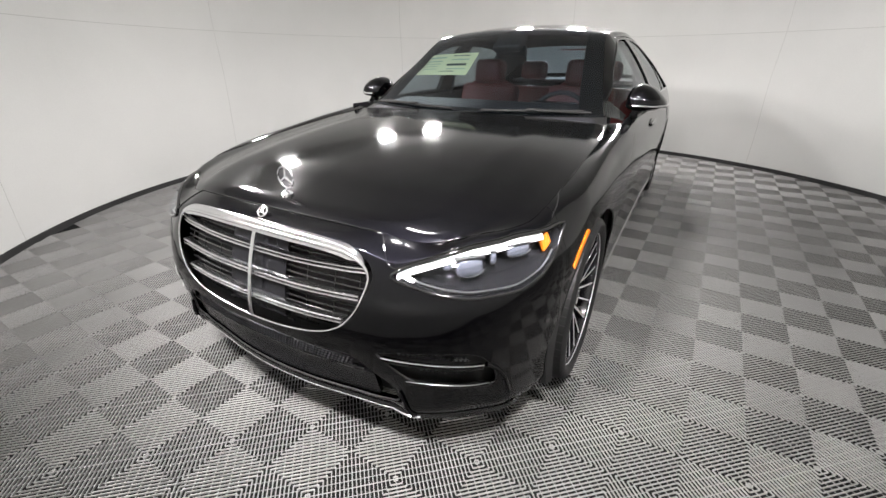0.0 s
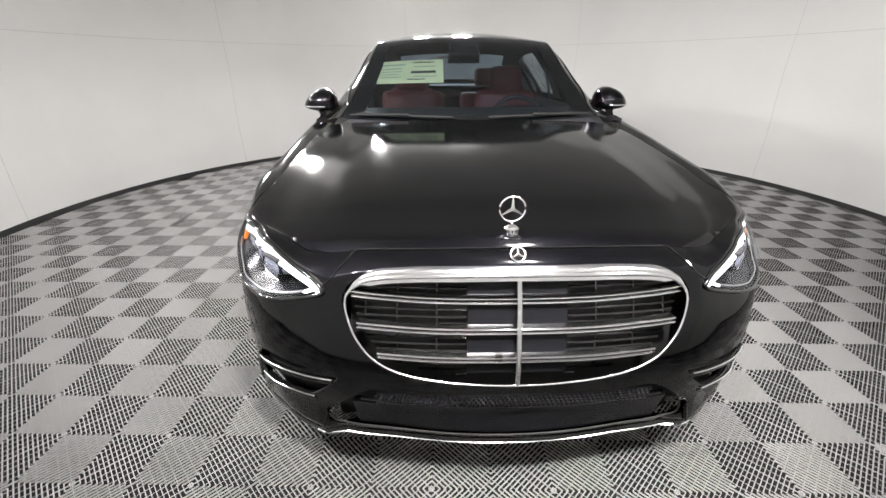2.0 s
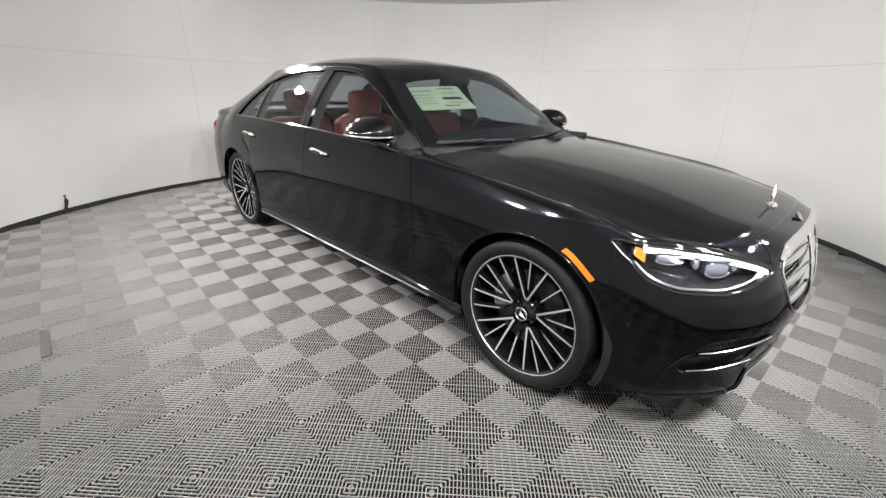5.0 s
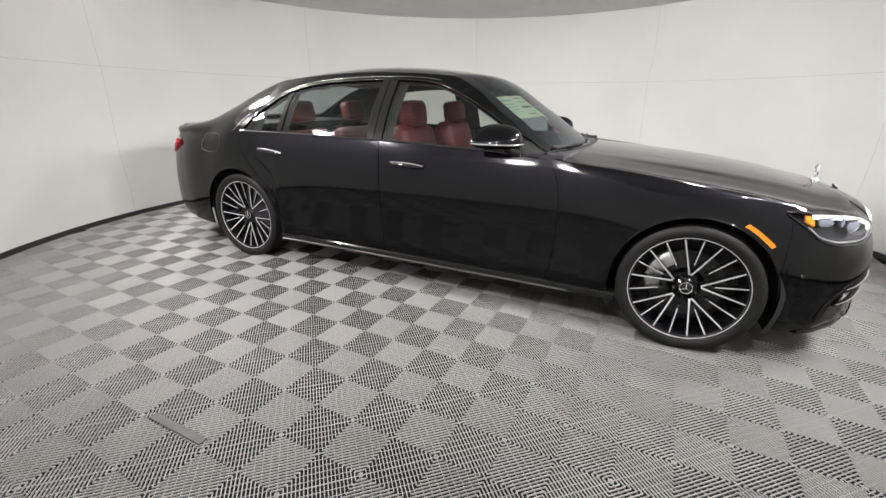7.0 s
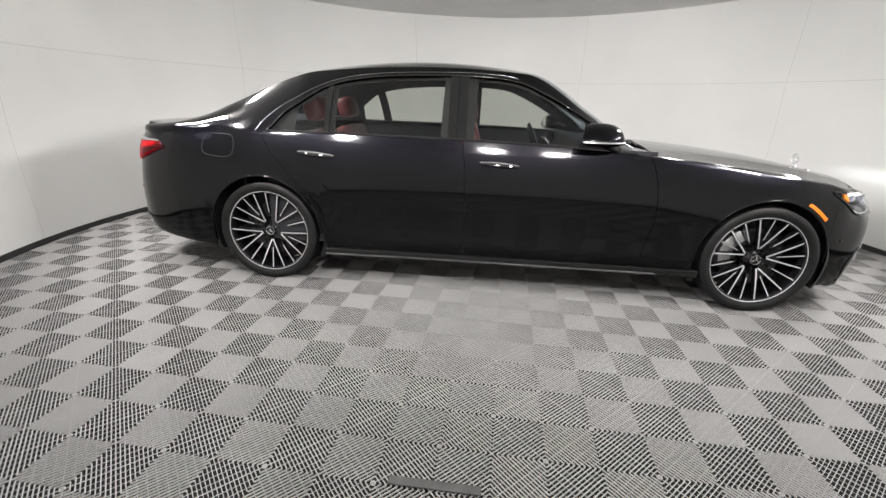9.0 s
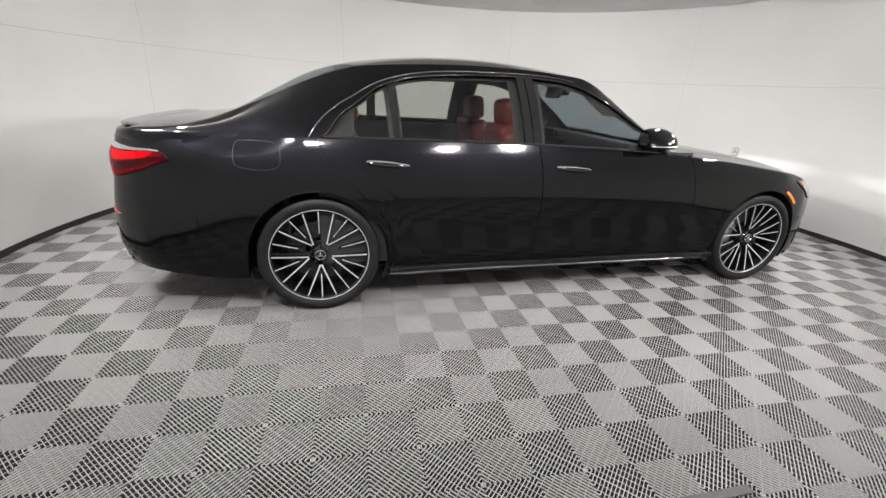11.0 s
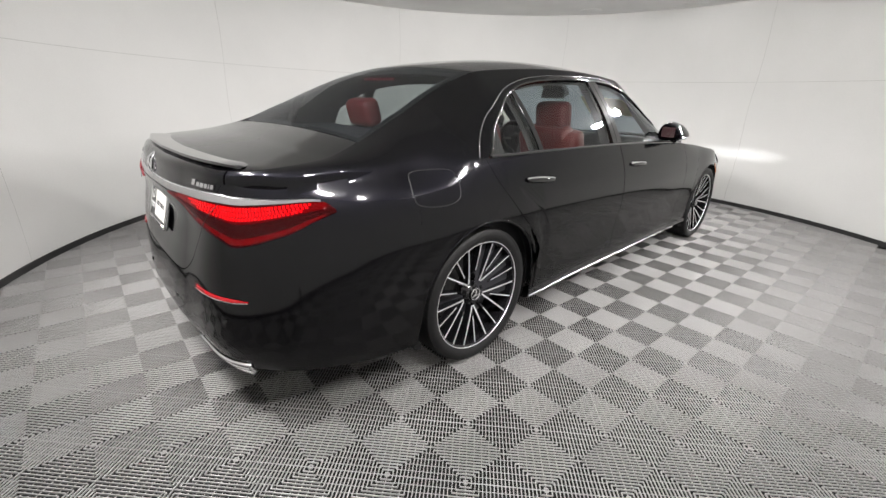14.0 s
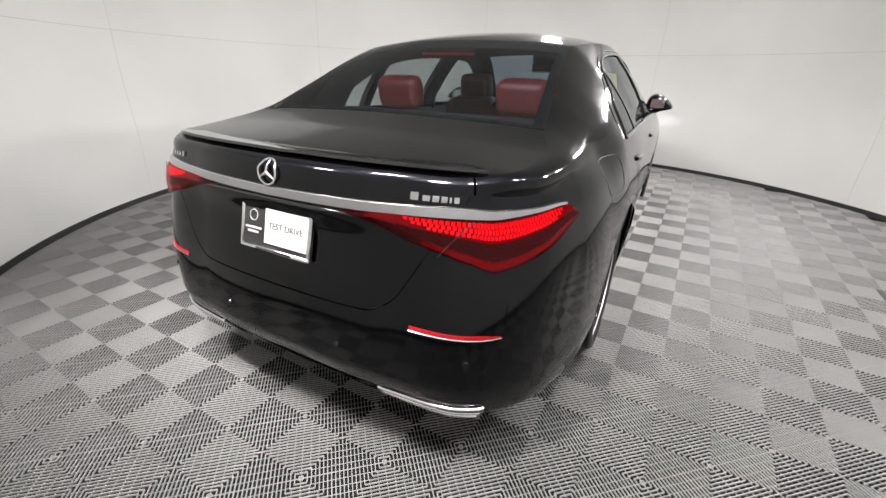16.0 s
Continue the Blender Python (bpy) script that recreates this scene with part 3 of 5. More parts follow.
def coons(c0, c1, d0, d1):
    """Patch between edges c0, c1 (along u) and d0, d1 (along v)."""
    n, m = len(c0), len(d0)
    u = np.linspace(0, 1, n)[:, None, None]
    v = np.linspace(0, 1, m)[None, :, None]
    c0, c1, d0, d1 = (np.asarray(a, float) for a in (c0, c1, d0, d1))
    A = (1 - v) * c0[:, None] + v * c1[:, None] + (1 - u) * d0[None] + u * d1[None]
    B = (1 - u) * (1 - v) * c0[0] + u * (1 - v) * c0[-1] + (1 - u) * v * c1[0] + u * v * c1[-1]
    return A - B


def u_line(k):
    return np.stack([UX(k), UY(k), UZ(k)], -1)


def arc_len(P, n):
    d = np.concatenate([[0], np.cumsum(np.linalg.norm(np.diff(P, axis=0), axis=1))])
    t = np.linspace(0, d[-1], n)
    return np.stack([np.interp(t, d, P[:, i]) for i in range(3)], -1)


def mirror_line(P):
    """Right half from the left half, joined: from -y to +y."""
    return np.concatenate([flip_y(P)[::-1][:-1], P], 0) if abs(P[0, 1]) < 1e-6 else np.concatenate([flip_y(P), P[::-1][1:]], 0)


NU, NV = 61, 49
# hood
front = arc_len(mirror_line(u_line(np.linspace(0, 2.9, 60))), NU)
side = arc_len(u_line(np.linspace(2.9, 6.45, 80)), NV)
yy = np.linspace(-UY(6.45), UY(6.45), NU)
rear = np.stack([UX(6.45) + .07 * (1 - (yy / UY(6.45)) ** 2), yy, UZ(6.45) + 0 * yy], -1)
Ph = coons(front, rear, flip_y(side), side)
b = np.linspace(-1, 1, NU)[:, None]
a = np.linspace(0, 1, NV)[None, :]
crown = .034 * (1 - np.abs(b) ** 2.2) * np.clip(np.sin(np.pi * np.clip(a * .72 + .0, 0, 1)), 0, 1) ** .58
crease = .0016 * np.exp(-((np.abs(b) - .62) / .05) ** 2) * np.sin(np.pi * a) - .0012 * np.exp(-((np.abs(b) - .72) / .05) ** 2) * np.sin(np.pi * a)
Ph[..., 2] += crown + crease
Ph[..., 2] += .001
hood = sheet("hood", Ph, M_PAINT, car, "long gloss black hood with faint creases", flip=False, edge=0.012)

# shut line of the hood: above the grille, down to the lamp's inner tip, along the lamp's top, then back beside the fender
ka = np.linspace(0, 1.62, 30)
tt = np.linspace(0, 1, 14)[1:]
kd0 = 1.62 + .40 * tt ** .8
drop_v = np.clip(1 - tt * 1.9, 0, 1)
drop_z = np.where(tt < .52, TOP(kd0), TOP(kd0) + (LHI(np.maximum(kd0, 1.96)) + .006 - TOP(kd0)) * np.clip((tt - .52) / .48, 0, 1))
dropped = np.where((tt < .52)[:, None], shoulder(kd0, drop_v, .001), skin(kd0, drop_z, .001))
kl = np.linspace(2.06, 4.18, 40)
along = skin(kl, LHI(kl) + .006, .0012)
ku = np.linspace(4.30, 4.60, 8)
rise = shoulder(ku, np.linspace(.35, 1, 8), .001)
kr_ = np.linspace(4.68, 6.40, 30)
line = np.concatenate([u_line(ka) + np.array([.0, 0, .0012]), dropped, along, rise, u_line(kr_) + np.array([0, 0, .001])])
for s, side in SIDES:
    tube("hood_shut_line", both(line, s), .0024, M_GLOSS, hood, "narrow dark gap round the hood", 6)

# windscreen, roof, rear window
wl = arc_len(u_line(np.linspace(6.63, 7.44, 40)), NV)
yb = np.linspace(-wl[0, 1], wl[0, 1], NU)
base = np.stack([wl[0, 0] + .13 * (1 - (yb / wl[0, 1]) ** 2), yb, wl[0, 2] - .01 * (1 - (yb / wl[0, 1]) ** 2)], -1)
yt = np.linspace(-wl[-1, 1], wl[-1, 1], NU)
header = np.stack([wl[-1, 0] + .06 * (1 - (yt / wl[-1, 1]) ** 2), yt, wl[-1, 2] + .030 * (1 - np.abs(yt / wl[-1, 1]) ** 2.2)], -1)
Pw = coons(base, header, flip_y(wl), wl)
Pw[..., 2] += .012 * np.sin(np.pi * a) * (1 - b ** 2) ** .7
windscreen = sheet("windscreen", Pw, M_GLASS, car, "clear windscreen with a pale green sticker behind it", flip=False)

rl = arc_len(u_line(np.linspace(7.44, 8.96, 60)), NV)
yr = np.linspace(-rl[-1, 1], rl[-1, 1], NU)
rear_header = np.stack([rl[-1, 0] - .07 * (1 - (yr / rl[-1, 1]) ** 2), yr, rl[-1, 2] + .028 * (1 - np.abs(yr / rl[-1, 1]) ** 2.2)], -1)
Pr = coons(header, rear_header, flip_y(rl), rl)
Pr[..., 2] += .036 * np.sin(np.pi * a) ** .8 * (1 - np.abs(b) ** 2.4)
roof = sheet("roof", Pr, M_PAINT, car, "gloss black roof", flip=False)

gl = arc_len(u_line(np.linspace(8.97, 10.5, 50)), NV)
yg = np.linspace(-gl[-1, 1], gl[-1, 1], NU)
deck_front = np.stack([gl[-1, 0] + .02 * (1 - (yg / gl[-1, 1]) ** 2), yg, gl[-1, 2] + .016 * (1 - (yg / gl[-1, 1]) ** 2)], -1)
Pg = coons(rear_header, deck_front, flip_y(gl), gl)
Pg[..., 2] += .02 * np.sin(np.pi * a) * (1 - b ** 2)
rear_window = sheet("rear_window", Pg, M_REARGLASS, car, "tinted rear window", flip=False)

# deck of the trunk lid
dl = arc_len(u_line(np.linspace(10.52, 12.9, 40)), NV)
dr = arc_len(mirror_line(u_line(np.linspace(12.9, 15, 40))), NU)
Pd = coons(deck_front * 1.0, dr, flip_y(dl), dl)
Pd[..., 2] += .012 * np.sin(np.pi * a) * (1 - b ** 2)
deck = sheet("trunk_deck", Pd, M_PAINT, trunk, "gloss black top of the trunk lid", flip=False, edge=0.01)

# side frames round the door windows: opening's upper line as height by x
DLO = pchip([-1.575, -1.548, -1.452, -1.334, -1.216, -1.0, -.8, -.6, -.35, -.1, .03, .2, .45, .74, .775], [1.02, 1.035, 1.14, 1.225, 1.296, 1.355, 1.378, 1.389, 1.394, 1.384, 1.362, 1.296, 1.168, 1.003, .985])
FRAME_LINE = pchip([-1.635, -1.588, -1.482, -1.362, -1.226, -1.11, -.99, -.82, -.6, -.3, -.1, .02], [1.022, 1.081, 1.172, 1.250, 1.316, 1.352, 1.377, 1.397, 1.408, 1.413, 1.404, 1.386])
kd = np.concatenate([np.linspace(6.63, 6.72, 12)[:-1], np.linspace(6.72, 9.0, 150)[:-1], np.linspace(9.0, 9.62, 90)])


def v_of_z(k, zt):
    vv = np.linspace(0, 1, 120)
    Z = shoulder(k[:, None], vv[None])[..., 2]
    return np.array([np.interp(zt[i], Z[i], vv) for i in range(len(k))])


def frame_grid(k, n=14):
    x = plan(k)[0][:, 0]
    vd = np.where((x > -1.575) & (x < .775), v_of_z(k, DLO(x)), 0.0)
    return shoulder(k[:, None], vd[:, None] + (1 - vd[:, None]) * np.linspace(0, 1, n)[None])


def glass_grid(x0, x1, slant0=0.0, slant1=0.0, inset_=0.008, n=40):
    """A side pane between two uprights that lean by slant."""
    t = np.linspace(0, 1, n)[:, None]
    w = np.linspace(0, 1, 14)[None]
    xx = (x0 + slant0 * w) * (1 - t) + (x1 + slant1 * w) * t
    kk = k_of_x(xx)
    vd = v_of_z(kk.reshape(-1), DLO(xx).reshape(-1)).reshape(kk.shape)
    P = shoulder(kk, vd * w)
    P[..., 1] -= inset_
    return P


for s, side in SIDES:
    Pf = frame_grid(kd)
    sheet("side_window_frame", both(Pf, s), M_PAINT, car, "gloss black roof rail and pillars", flip=s < 0, edge=0.02)
    x = plan(kd)[0][:, 0]
    m = (x > -1.57) & (x < .77)
    tube("window_trim", both(Pf[m, 0], s) + np.array([0, s * .002, 0]), .0052, M_GLOSS, car, "gloss black window trim", 8)
    # outer edge of the door frames, a narrow shut line round the glass
    xs_ = np.linspace(-1.635, .02, 110)
    ks_ = k_of_x(xs_)
    seam = shoulder(ks_, v_of_z(ks_, FRAME_LINE(xs_)), .0015)
    tube("door_frame_line", both(seam, s), .0026, M_DARKCHROME, car, "shiny outer edge of the door frames", 8)
    # trim inside the cabin, wider than the outer frames
    xi = plan(kd)[0][:, 0]
    vi = np.where((xi > -1.40) & (xi < .60), v_of_z(kd, DLO(xi) - .030), 0.0)
    Pi = shoulder(kd[:, None], vi[:, None] + (.94 - vi[:, None]) * np.linspace(0, 1, 8)[None])
    Pi[..., 1] -= .055
    sheet("inner_trim", both(Pi, s), M_LINING, car, "dark cabin trim round the windows", flip=s > 0)
    for x0, x1 in ((-.22, -.43), (-1.12, -1.20)):
        P = glass_grid(x0, x1, 0, 0, .060, 6)
        sheet("inner_pillar", both(P, s), M_LINING, car, "dark inner pillar", flip=s > 0)
    xb = np.linspace(.77, -1.56, 60)
    kb = k_of_x(xb)
    tube("belt_trim", both(skin(kb, TOP(kb) + .004, .001), s), .008, M_GLOSS, car, "gloss black belt trim", 6)
    for nm, x0, x1, s0, s1 in (("front_door_window", .765, -.27, 0, -.012), ("rear_door_window", -.375, -1.145, -.01, -.0), ("quarter_window", -1.175, -1.57, 0, 0)):
        g = sheet(nm, both(glass_grid(x0, x1, s0, s1), s), M_SIDEGLASS, car, flip=s < 0)
    # pillars between the panes
    for x0, x1, o in ((-.268, -.322, .003), (-.328, -.378, .003), (-1.143, -1.178, -.003)):
        P = glass_grid(x0, x1, -.011 if x0 > -.5 else 0, -.011 if x0 > -.5 else 0, -o, 6)
        sheet("window_pillar", both(P, s), M_GLOSS, car, "gloss black window pillar", flip=s < 0, edge=.03)

# ---- wheels ----
WHEEL_R, RIM_R = 0.347, 0.286


def revolve(profile, n=72, closed_profile=False):
    """Turns (radius, y) points about the y axis."""
    A = np.arange(n + 1) * 2 * np.pi / n
    return np.array([[(r * math.cos(t), y, r * math.sin(t)) for r, y in profile] for t in A])


def wheel(width, turn, caliper):
    h = width / 2
    yb = h - .03
    barrel = [(RIM_R - .004, yb + .012), (RIM_R - .016, yb + .004), (RIM_R - .020, yb - .03), (RIM_R - .028, -h + .03), (RIM_R, -h + .015)]
    w = sheet("wheel", revolve(barrel, 72), M_RIMBLK, car, "gloss black multi-spoke wheel with machined silver spoke faces", flip=True)
    prof = [(RIM_R - .012, h - .022), (RIM_R + .002, h - .012), (RIM_R + .020, h - .002), (RIM_R + .042, h - .003), (RIM_R + .057, h - .014), (WHEEL_R - .004, h - .026),
            (WHEEL_R, h - .045), (WHEEL_R, -h + .045), (WHEEL_R - .004, -h + .026), (RIM_R + .042, -h), (RIM_R, -h + .012)]
    sheet("tyre", revolve(prof, 96), M_TYRE, w, "black tyre with block tread")
    # tread grooves as dark rings, and blocks across the shoulder
    for y in (-.06, -.02, .02, .06):
        sheet("tread_groove", revolve([(WHEEL_R + .0006, y - .004), (WHEEL_R + .0006, y + .004)], 72), M_DARK, w)
    vs, fs = [], []
    for i in range(64):
        a = i * 2 * math.pi / 64
        for (r0, y0), (r1, y1) in (((WHEEL_R + .0008, h - .052), (WHEEL_R - .002, h - .026)), ((WHEEL_R - .002, h - .026), (RIM_R + .058, h - .0125))):
            b = len(vs)
            for r, y, da in ((r0, y0, -.006), (r0, y0, .006), (r1, y1, .006), (r1, y1, -.006)):
                vs.append((r * math.cos(a + da), y + .0008, r * math.sin(a + da)))
            fs.append((b, b + 1, b + 2, b + 3))
    tagged(mesh_object("tread_cut", vs, fs, M_DARK, w, smooth=False), kind="stuff")
    sheet("rim_lip", revolve([(RIM_R + .001, yb + .010), (RIM_R + .001, yb + .014), (RIM_R - .006, yb + .0145), (RIM_R - .009, yb + .006)], 72), M_RIMCUT, w, "machined silver rim lip", flip=True)
    # spokes: twenty, the even pairs meet in five forks at the hub
    blk_v, blk_f, cut_v, cut_f = [], [], [], []

    def prism(V, F, line, widths, y_top, depth):
        n = len(line)
        b = len(V)
        for i, (r, a) in enumerate(line):
            c, s = math.cos(a), math.sin(a)
            ra = line[min(i + 1, n - 1)][0] - line[max(i - 1, 0)][0]
            da = (line[min(i + 1, n - 1)][1] - line[max(i - 1, 0)][1]) * r
            L = math.hypot(ra, da)
            tx, ty = (ra * c - da * s) / L, (ra * s + da * c) / L
            for sg in (1, -1):
                px, pz = r * c - sg * ty * widths[i] / 2, r * s + sg * tx * widths[i] / 2
                V.append((px, y_top[i], pz))
                V.append((px, y_top[i] - depth, pz))
        for i in range(n - 1):
            o = b + i * 4
            F += [(o, o + 2, o + 6, o + 4), (o, o + 4, o + 5, o + 1), (o + 2, o + 3, o + 7, o + 6)]
        o = b
        F += [(o, o + 1, o + 3, o + 2)]
    for g in range(5):
        g0 = math.radians(90 + turn + 72 * g)
        for off, r0, o0 in ((-18, .072, -3.5), (18, .072, 3.5), (0, .112, 0), (36, .112, 36)):
            rs = np.linspace(r0, RIM_R - .008, 9)
            t = (rs - r0) / (RIM_R - .008 - r0)
            # straight from the fork to the rim
            a0, a1 = math.radians(o0), math.radians(off)
            px = r0 * math.cos(a0) + (RIM_R * math.cos(a1) - r0 * math.cos(a0)) * t
            py = r0 * math.sin(a0) + (RIM_R * math.sin(a1) - r0 * math.sin(a0)) * t
            rs, ang = np.hypot(px, py) * (RIM_R - .008) / RIM_R, g0 + np.arctan2(py, px)
            line = list(zip(rs, ang))
            yt = yb - .030 + .034 * t ** .8
            prism(blk_v, blk_f, line, .0155 - .0045 * t if abs(off) == 18 else .010 + 0 * t, yt, .035)
            i0 = 0 if abs(off) == 18 else 1
            prism(cut_v, cut_f, line[i0:], (.0088 - .0022 * t if abs(off) == 18 else .0046 + .0016 * t)[i0:], (yt + .0012)[i0:], .001)
    mesh_object("spoke_body", blk_v, blk_f, M_RIMBLK, w, "gloss black spokes", smooth=False)
    mesh_object("spoke_face", cut_v, cut_f, M_RIMCUT, w, "machined silver spoke faces", smooth=False)
    sheet("hub", revolve([(.0, yb - .026), (.036, yb - .026), (.046, yb - .036), (.060, yb - .050), (.072, yb - .08)], 40), M_RIMBLK, w, flip=True)
    sheet("hub_cap", revolve([(.0, yb - .012), (.026, yb - .012), (.033, yb - .016), (.036, yb - .028)], 40), M_GLOSS, w, "dark hub cap with a silver emblem", flip=True)
    tube("hub_ring", [(.030 * math.cos(t), yb - .0125, .030 * math.sin(t)) for t in np.arange(32) * 2 * np.pi / 32], .0035, M_CHROME, w, "silver ring", 6, True)
    for i in range(3):
        a = math.radians(90 + 120 * i)
        tube("emblem_arm", [(0, yb - .010, 0), (.014 * math.cos(a), yb - .0105, .014 * math.sin(a)), (.028 * math.cos(a), yb - .0115, .028 * math.sin(a))], .004, M_CHROME, w, "", 6, radii=[.005, .0035, .001])
    for i in range(5):
        a = math.radians(90 + turn + 36 + 72 * i)
        sheet("wheel_bolt", revolve([(0, yb - .022), (.007, yb - .022), (.0085, yb - .026), (.0085, yb - .045)], 10) + np.array([.056 * math.cos(a), 0, .056 * math.sin(a)]), M_RIMBLK, w, flip=True)
    sheet("brake_disc", revolve([(.09, yb - .085), (.185, yb - .085), (.185, yb - .115), (.09, yb - .115)], 60), M_DISC, w, "steel brake disc", flip=True)
    A = np.radians(np.linspace(caliper - 38, caliper + 38, 14))
    P = np.array([[(r * math.cos(t), y, r * math.sin(t)) for r, y in ((.125, yb - .12), (.125, yb - .065), (.135, yb - .060), (.185, yb - .060), (.20, yb - .07), (.20, yb - .12))] for t in A])
    sheet("brake_caliper", P, M_CALIPER, w, "silver grey brake caliper", flip=True)
    sheet("inner_shield", revolve([(.02, -h + .05), (RIM_R - .03, -h + .05)], 40), M_DARK, w, flip=True)
    return w


OUT_Y = .942 - .1275
wheel(.255, 12, 160).matrix_basis = pose(WB, OUT_Y, WHEEL_R)
wheel(.255, 7, 20).matrix_basis = pose(WB, -OUT_Y, WHEEL_R, 0, 0, 180)
wheel(.255, 25, 20).matrix_basis = pose(-WB, OUT_Y + .006, WHEEL_R - .004)
wheel(.255, 36, 160).matrix_basis = pose(-WB, -OUT_Y - .006, WHEEL_R - .004, 0, 0, 180)

# arch liners and underbody
for cx in (WB, -WB):
    for s in (1, -1):
        A = np.radians(np.linspace(-25, 205, 40))
        prof = [(.415, .952), (.42, .90), (.42, .56), (.10, .55)]
        P = np.array([[(cx + r * math.cos(t), s * y, HUB_Z + r * math.sin(t)) for r, y in prof] for t in A])
        # the liner stays inside the skin at the rim
        P[:, 0] = np.array([(cx + (ARCH_R + .004) * math.cos(t), s * .915, HUB_Z + (ARCH_R + .004) * math.sin(t)) for t in A])
        sheet("arch_liner", P, M_DARK, car, "black plastic wheel arch liner", flip=s > 0)
        # rolled lip at the arch's edge
        kk = k_of_x(cx + (ARCH_R - .0005) * np.cos(np.radians(np.linspace(0, 180, 60))))
        zz = HUB_Z + (ARCH_R - .001) * np.sin(np.radians(np.linspace(0, 180, 60)))
        tube("arch_lip", both(skin(kk, np.maximum(zz, .36), -.004), s), .006, M_PAINT, car, "", 8)
part("underbody", box_bm(4.3, 1.55, .03, .01, 2, (0, 0, .205)), M_DARK, car, "black underbody panel")

# ---- nose: grille, lamps, intakes, emblem ----
_ky = np.linspace(0, 3.4, 400)
_yy = plan(_ky)[0][:, 1]


def nose(y, z, out=0.0):
    y = np.asarray(y, float)
    P = skin(np.interp(np.abs(y), _yy, _ky), z, out)
    P[..., 1] *= np.where(y < 0, -1, 1)
    return P


yz = GRILLE
ys = np.linspace(-.48, .48, 60)[:, None]
zs = np.linspace(.44, .80, 16)[None]
ys, zs = np.broadcast_arrays(ys, zs)
grille = sheet("grille", nose(ys, zs, -.075), M_DARK, car, "black radiator grille with chrome frame and three chrome double bars")
lift = np.clip((yz[:, 1] - .70) / .07, 0, 1)
ring = nose(yz[:, 0], yz[:, 1] - .010 * lift, .004 + .003 * lift)
frame_r = .0034 + .0040 * np.clip((yz[:, 1] - .70) / .07, 0, 1)
tube("grille_frame", ring, .01, M_CHROME, grille, "bright chrome frame, wider along its top", 10, True, radii=frame_r)

# broad polished band along the top of the frame
yb_ = np.linspace(-.452, .452, 80)
top_y = np.array([0, .22, .37, .438, .460])
top_z = pchip(top_y, [.777, .776, .767, .742, .712])(np.abs(yb_))
tall = .036 * np.clip((.466 - np.abs(yb_)) / .07, .10, 1)
band = np.stack([nose(yb_, top_z + .010 - tall * f, o) for f, o in ((0, -.004), (.0, .006), (.12, .011), (.5, .012), (.88, .010), (1, .004), (1, -.02))], 1)
sheet("frame_band", band[:, ::-1], M_CHROME, grille, "broad bright chrome band along the top")


def half_width(z):
    m = yz[:, 0] > 0
    o = np.argsort(yz[m, 1])
    return float(np.interp(z, yz[m, 1][o], yz[m, 0][o]))


def bar(name, z, y0, y1, height, depth, out, material, sag=.012, n=36):
    y = np.linspace(y0, y1, n)
    zc = z + sag * (1 - (y / .47) ** 2) * -1
    rows = []
    for dz, do in ((height / 2, -depth), (height / 2, 0), (height * .2, .004), (-height * .2, .004), (-height / 2, 0), (-height / 2, -depth)):
        rows.append(nose(y, zc + dz, out + do))
    return sheet(name, np.stack(rows[::-1], 1), material, grille)


for z in (.712, .634, .556):
    w = half_width(z - .006) - .012
    bar("grille_bar", z + .0060, -w, w, .0062, .02, -.008, M_CHROME)
    bar("grille_bar", z - .0060, -w, w, .0062, .02, -.010, M_CHROME)
y0 = np.zeros(16)
zz = np.linspace(.474, .762, 16)
tube("grille_upright", nose(y0, zz, .002), .0075, M_CHROME, grille, "chrome centre upright", 8)
# flat sensor panel behind the middle, fine louvres beside it
ys, zs = np.broadcast_arrays(np.linspace(-.135, .135, 14)[:, None], np.linspace(.492, .758, 10)[None])
sheet("sensor_panel", nose(ys, zs, -.026), M_PANEL, grille, "gloss black sensor panel", edge=.02)
for s in (1, -1):
    for z in np.arange(.482, .765, .0185):
        w = half_width(z) - .012
        if w > .16:
            y = np.linspace(.138, w, 16) * s
            tube("louvre", nose(y, z + 0 * y, -.032), .0034, M_GLOSS, grille, "", 6)
    for y in (.22, .33, .42):
        z = np.linspace(.50, .755, 8)
        z = z[np.array([half_width(a) for a in z]) > y + .01]
        tube("louvre_post", nose(y * s + 0 * z, z, -.038), .0028, M_GLOSS, grille, "", 6)
cam_eye = part("grille_camera", box_bm(.014, .022, .022, .004), M_GLOSS, grille, "small black camera housing")
cam_eye.location = Vector(nose(np.array([-.052]), .548, -.012)[0])

# lower intake with a pierced insert
ys, zs = np.broadcast_arrays(np.linspace(-.56, .56, 60)[:, None], np.linspace(.225, .47, 12)[None])
intake = sheet("lower_intake", nose(ys, zs, -.06), M_DARK, car, "wide black lower intake with pierced insert")
tube("intake_rim", nose(INTAKE[:, 0], INTAKE[:, 1], -.004), .003, M_DARK, intake, "", 8, True)
vs, fs = [], []
for j, z in enumerate(np.arange(.375, .425, .0125)):
    for i in range(-29, 30):
        y = (i + .5 * (j % 2)) * .0135
        a = nose(np.array([y - .0062, y + .0062, y + .0062, y - .0062]), np.array([z - .0048, z - .0048, z + .0048, z + .0048]), -.012)
        o = nose(np.array([y - .0038, y + .0038, y + .0038, y - .0038]), np.array([z - .0030, z - .0030, z + .0030, z + .0030]), -.006)
        b = len(vs)
        vs.extend(a.tolist() + o.tolist())
        for q in range(4):
            r = (q + 1) % 4
            fs.append((b + q, b + r, b + 4 + r, b + 4 + q))
mesh_object("pierced_insert", vs, fs, M_RIMDULL, intake, "gloss black pierced mesh", smooth=False)
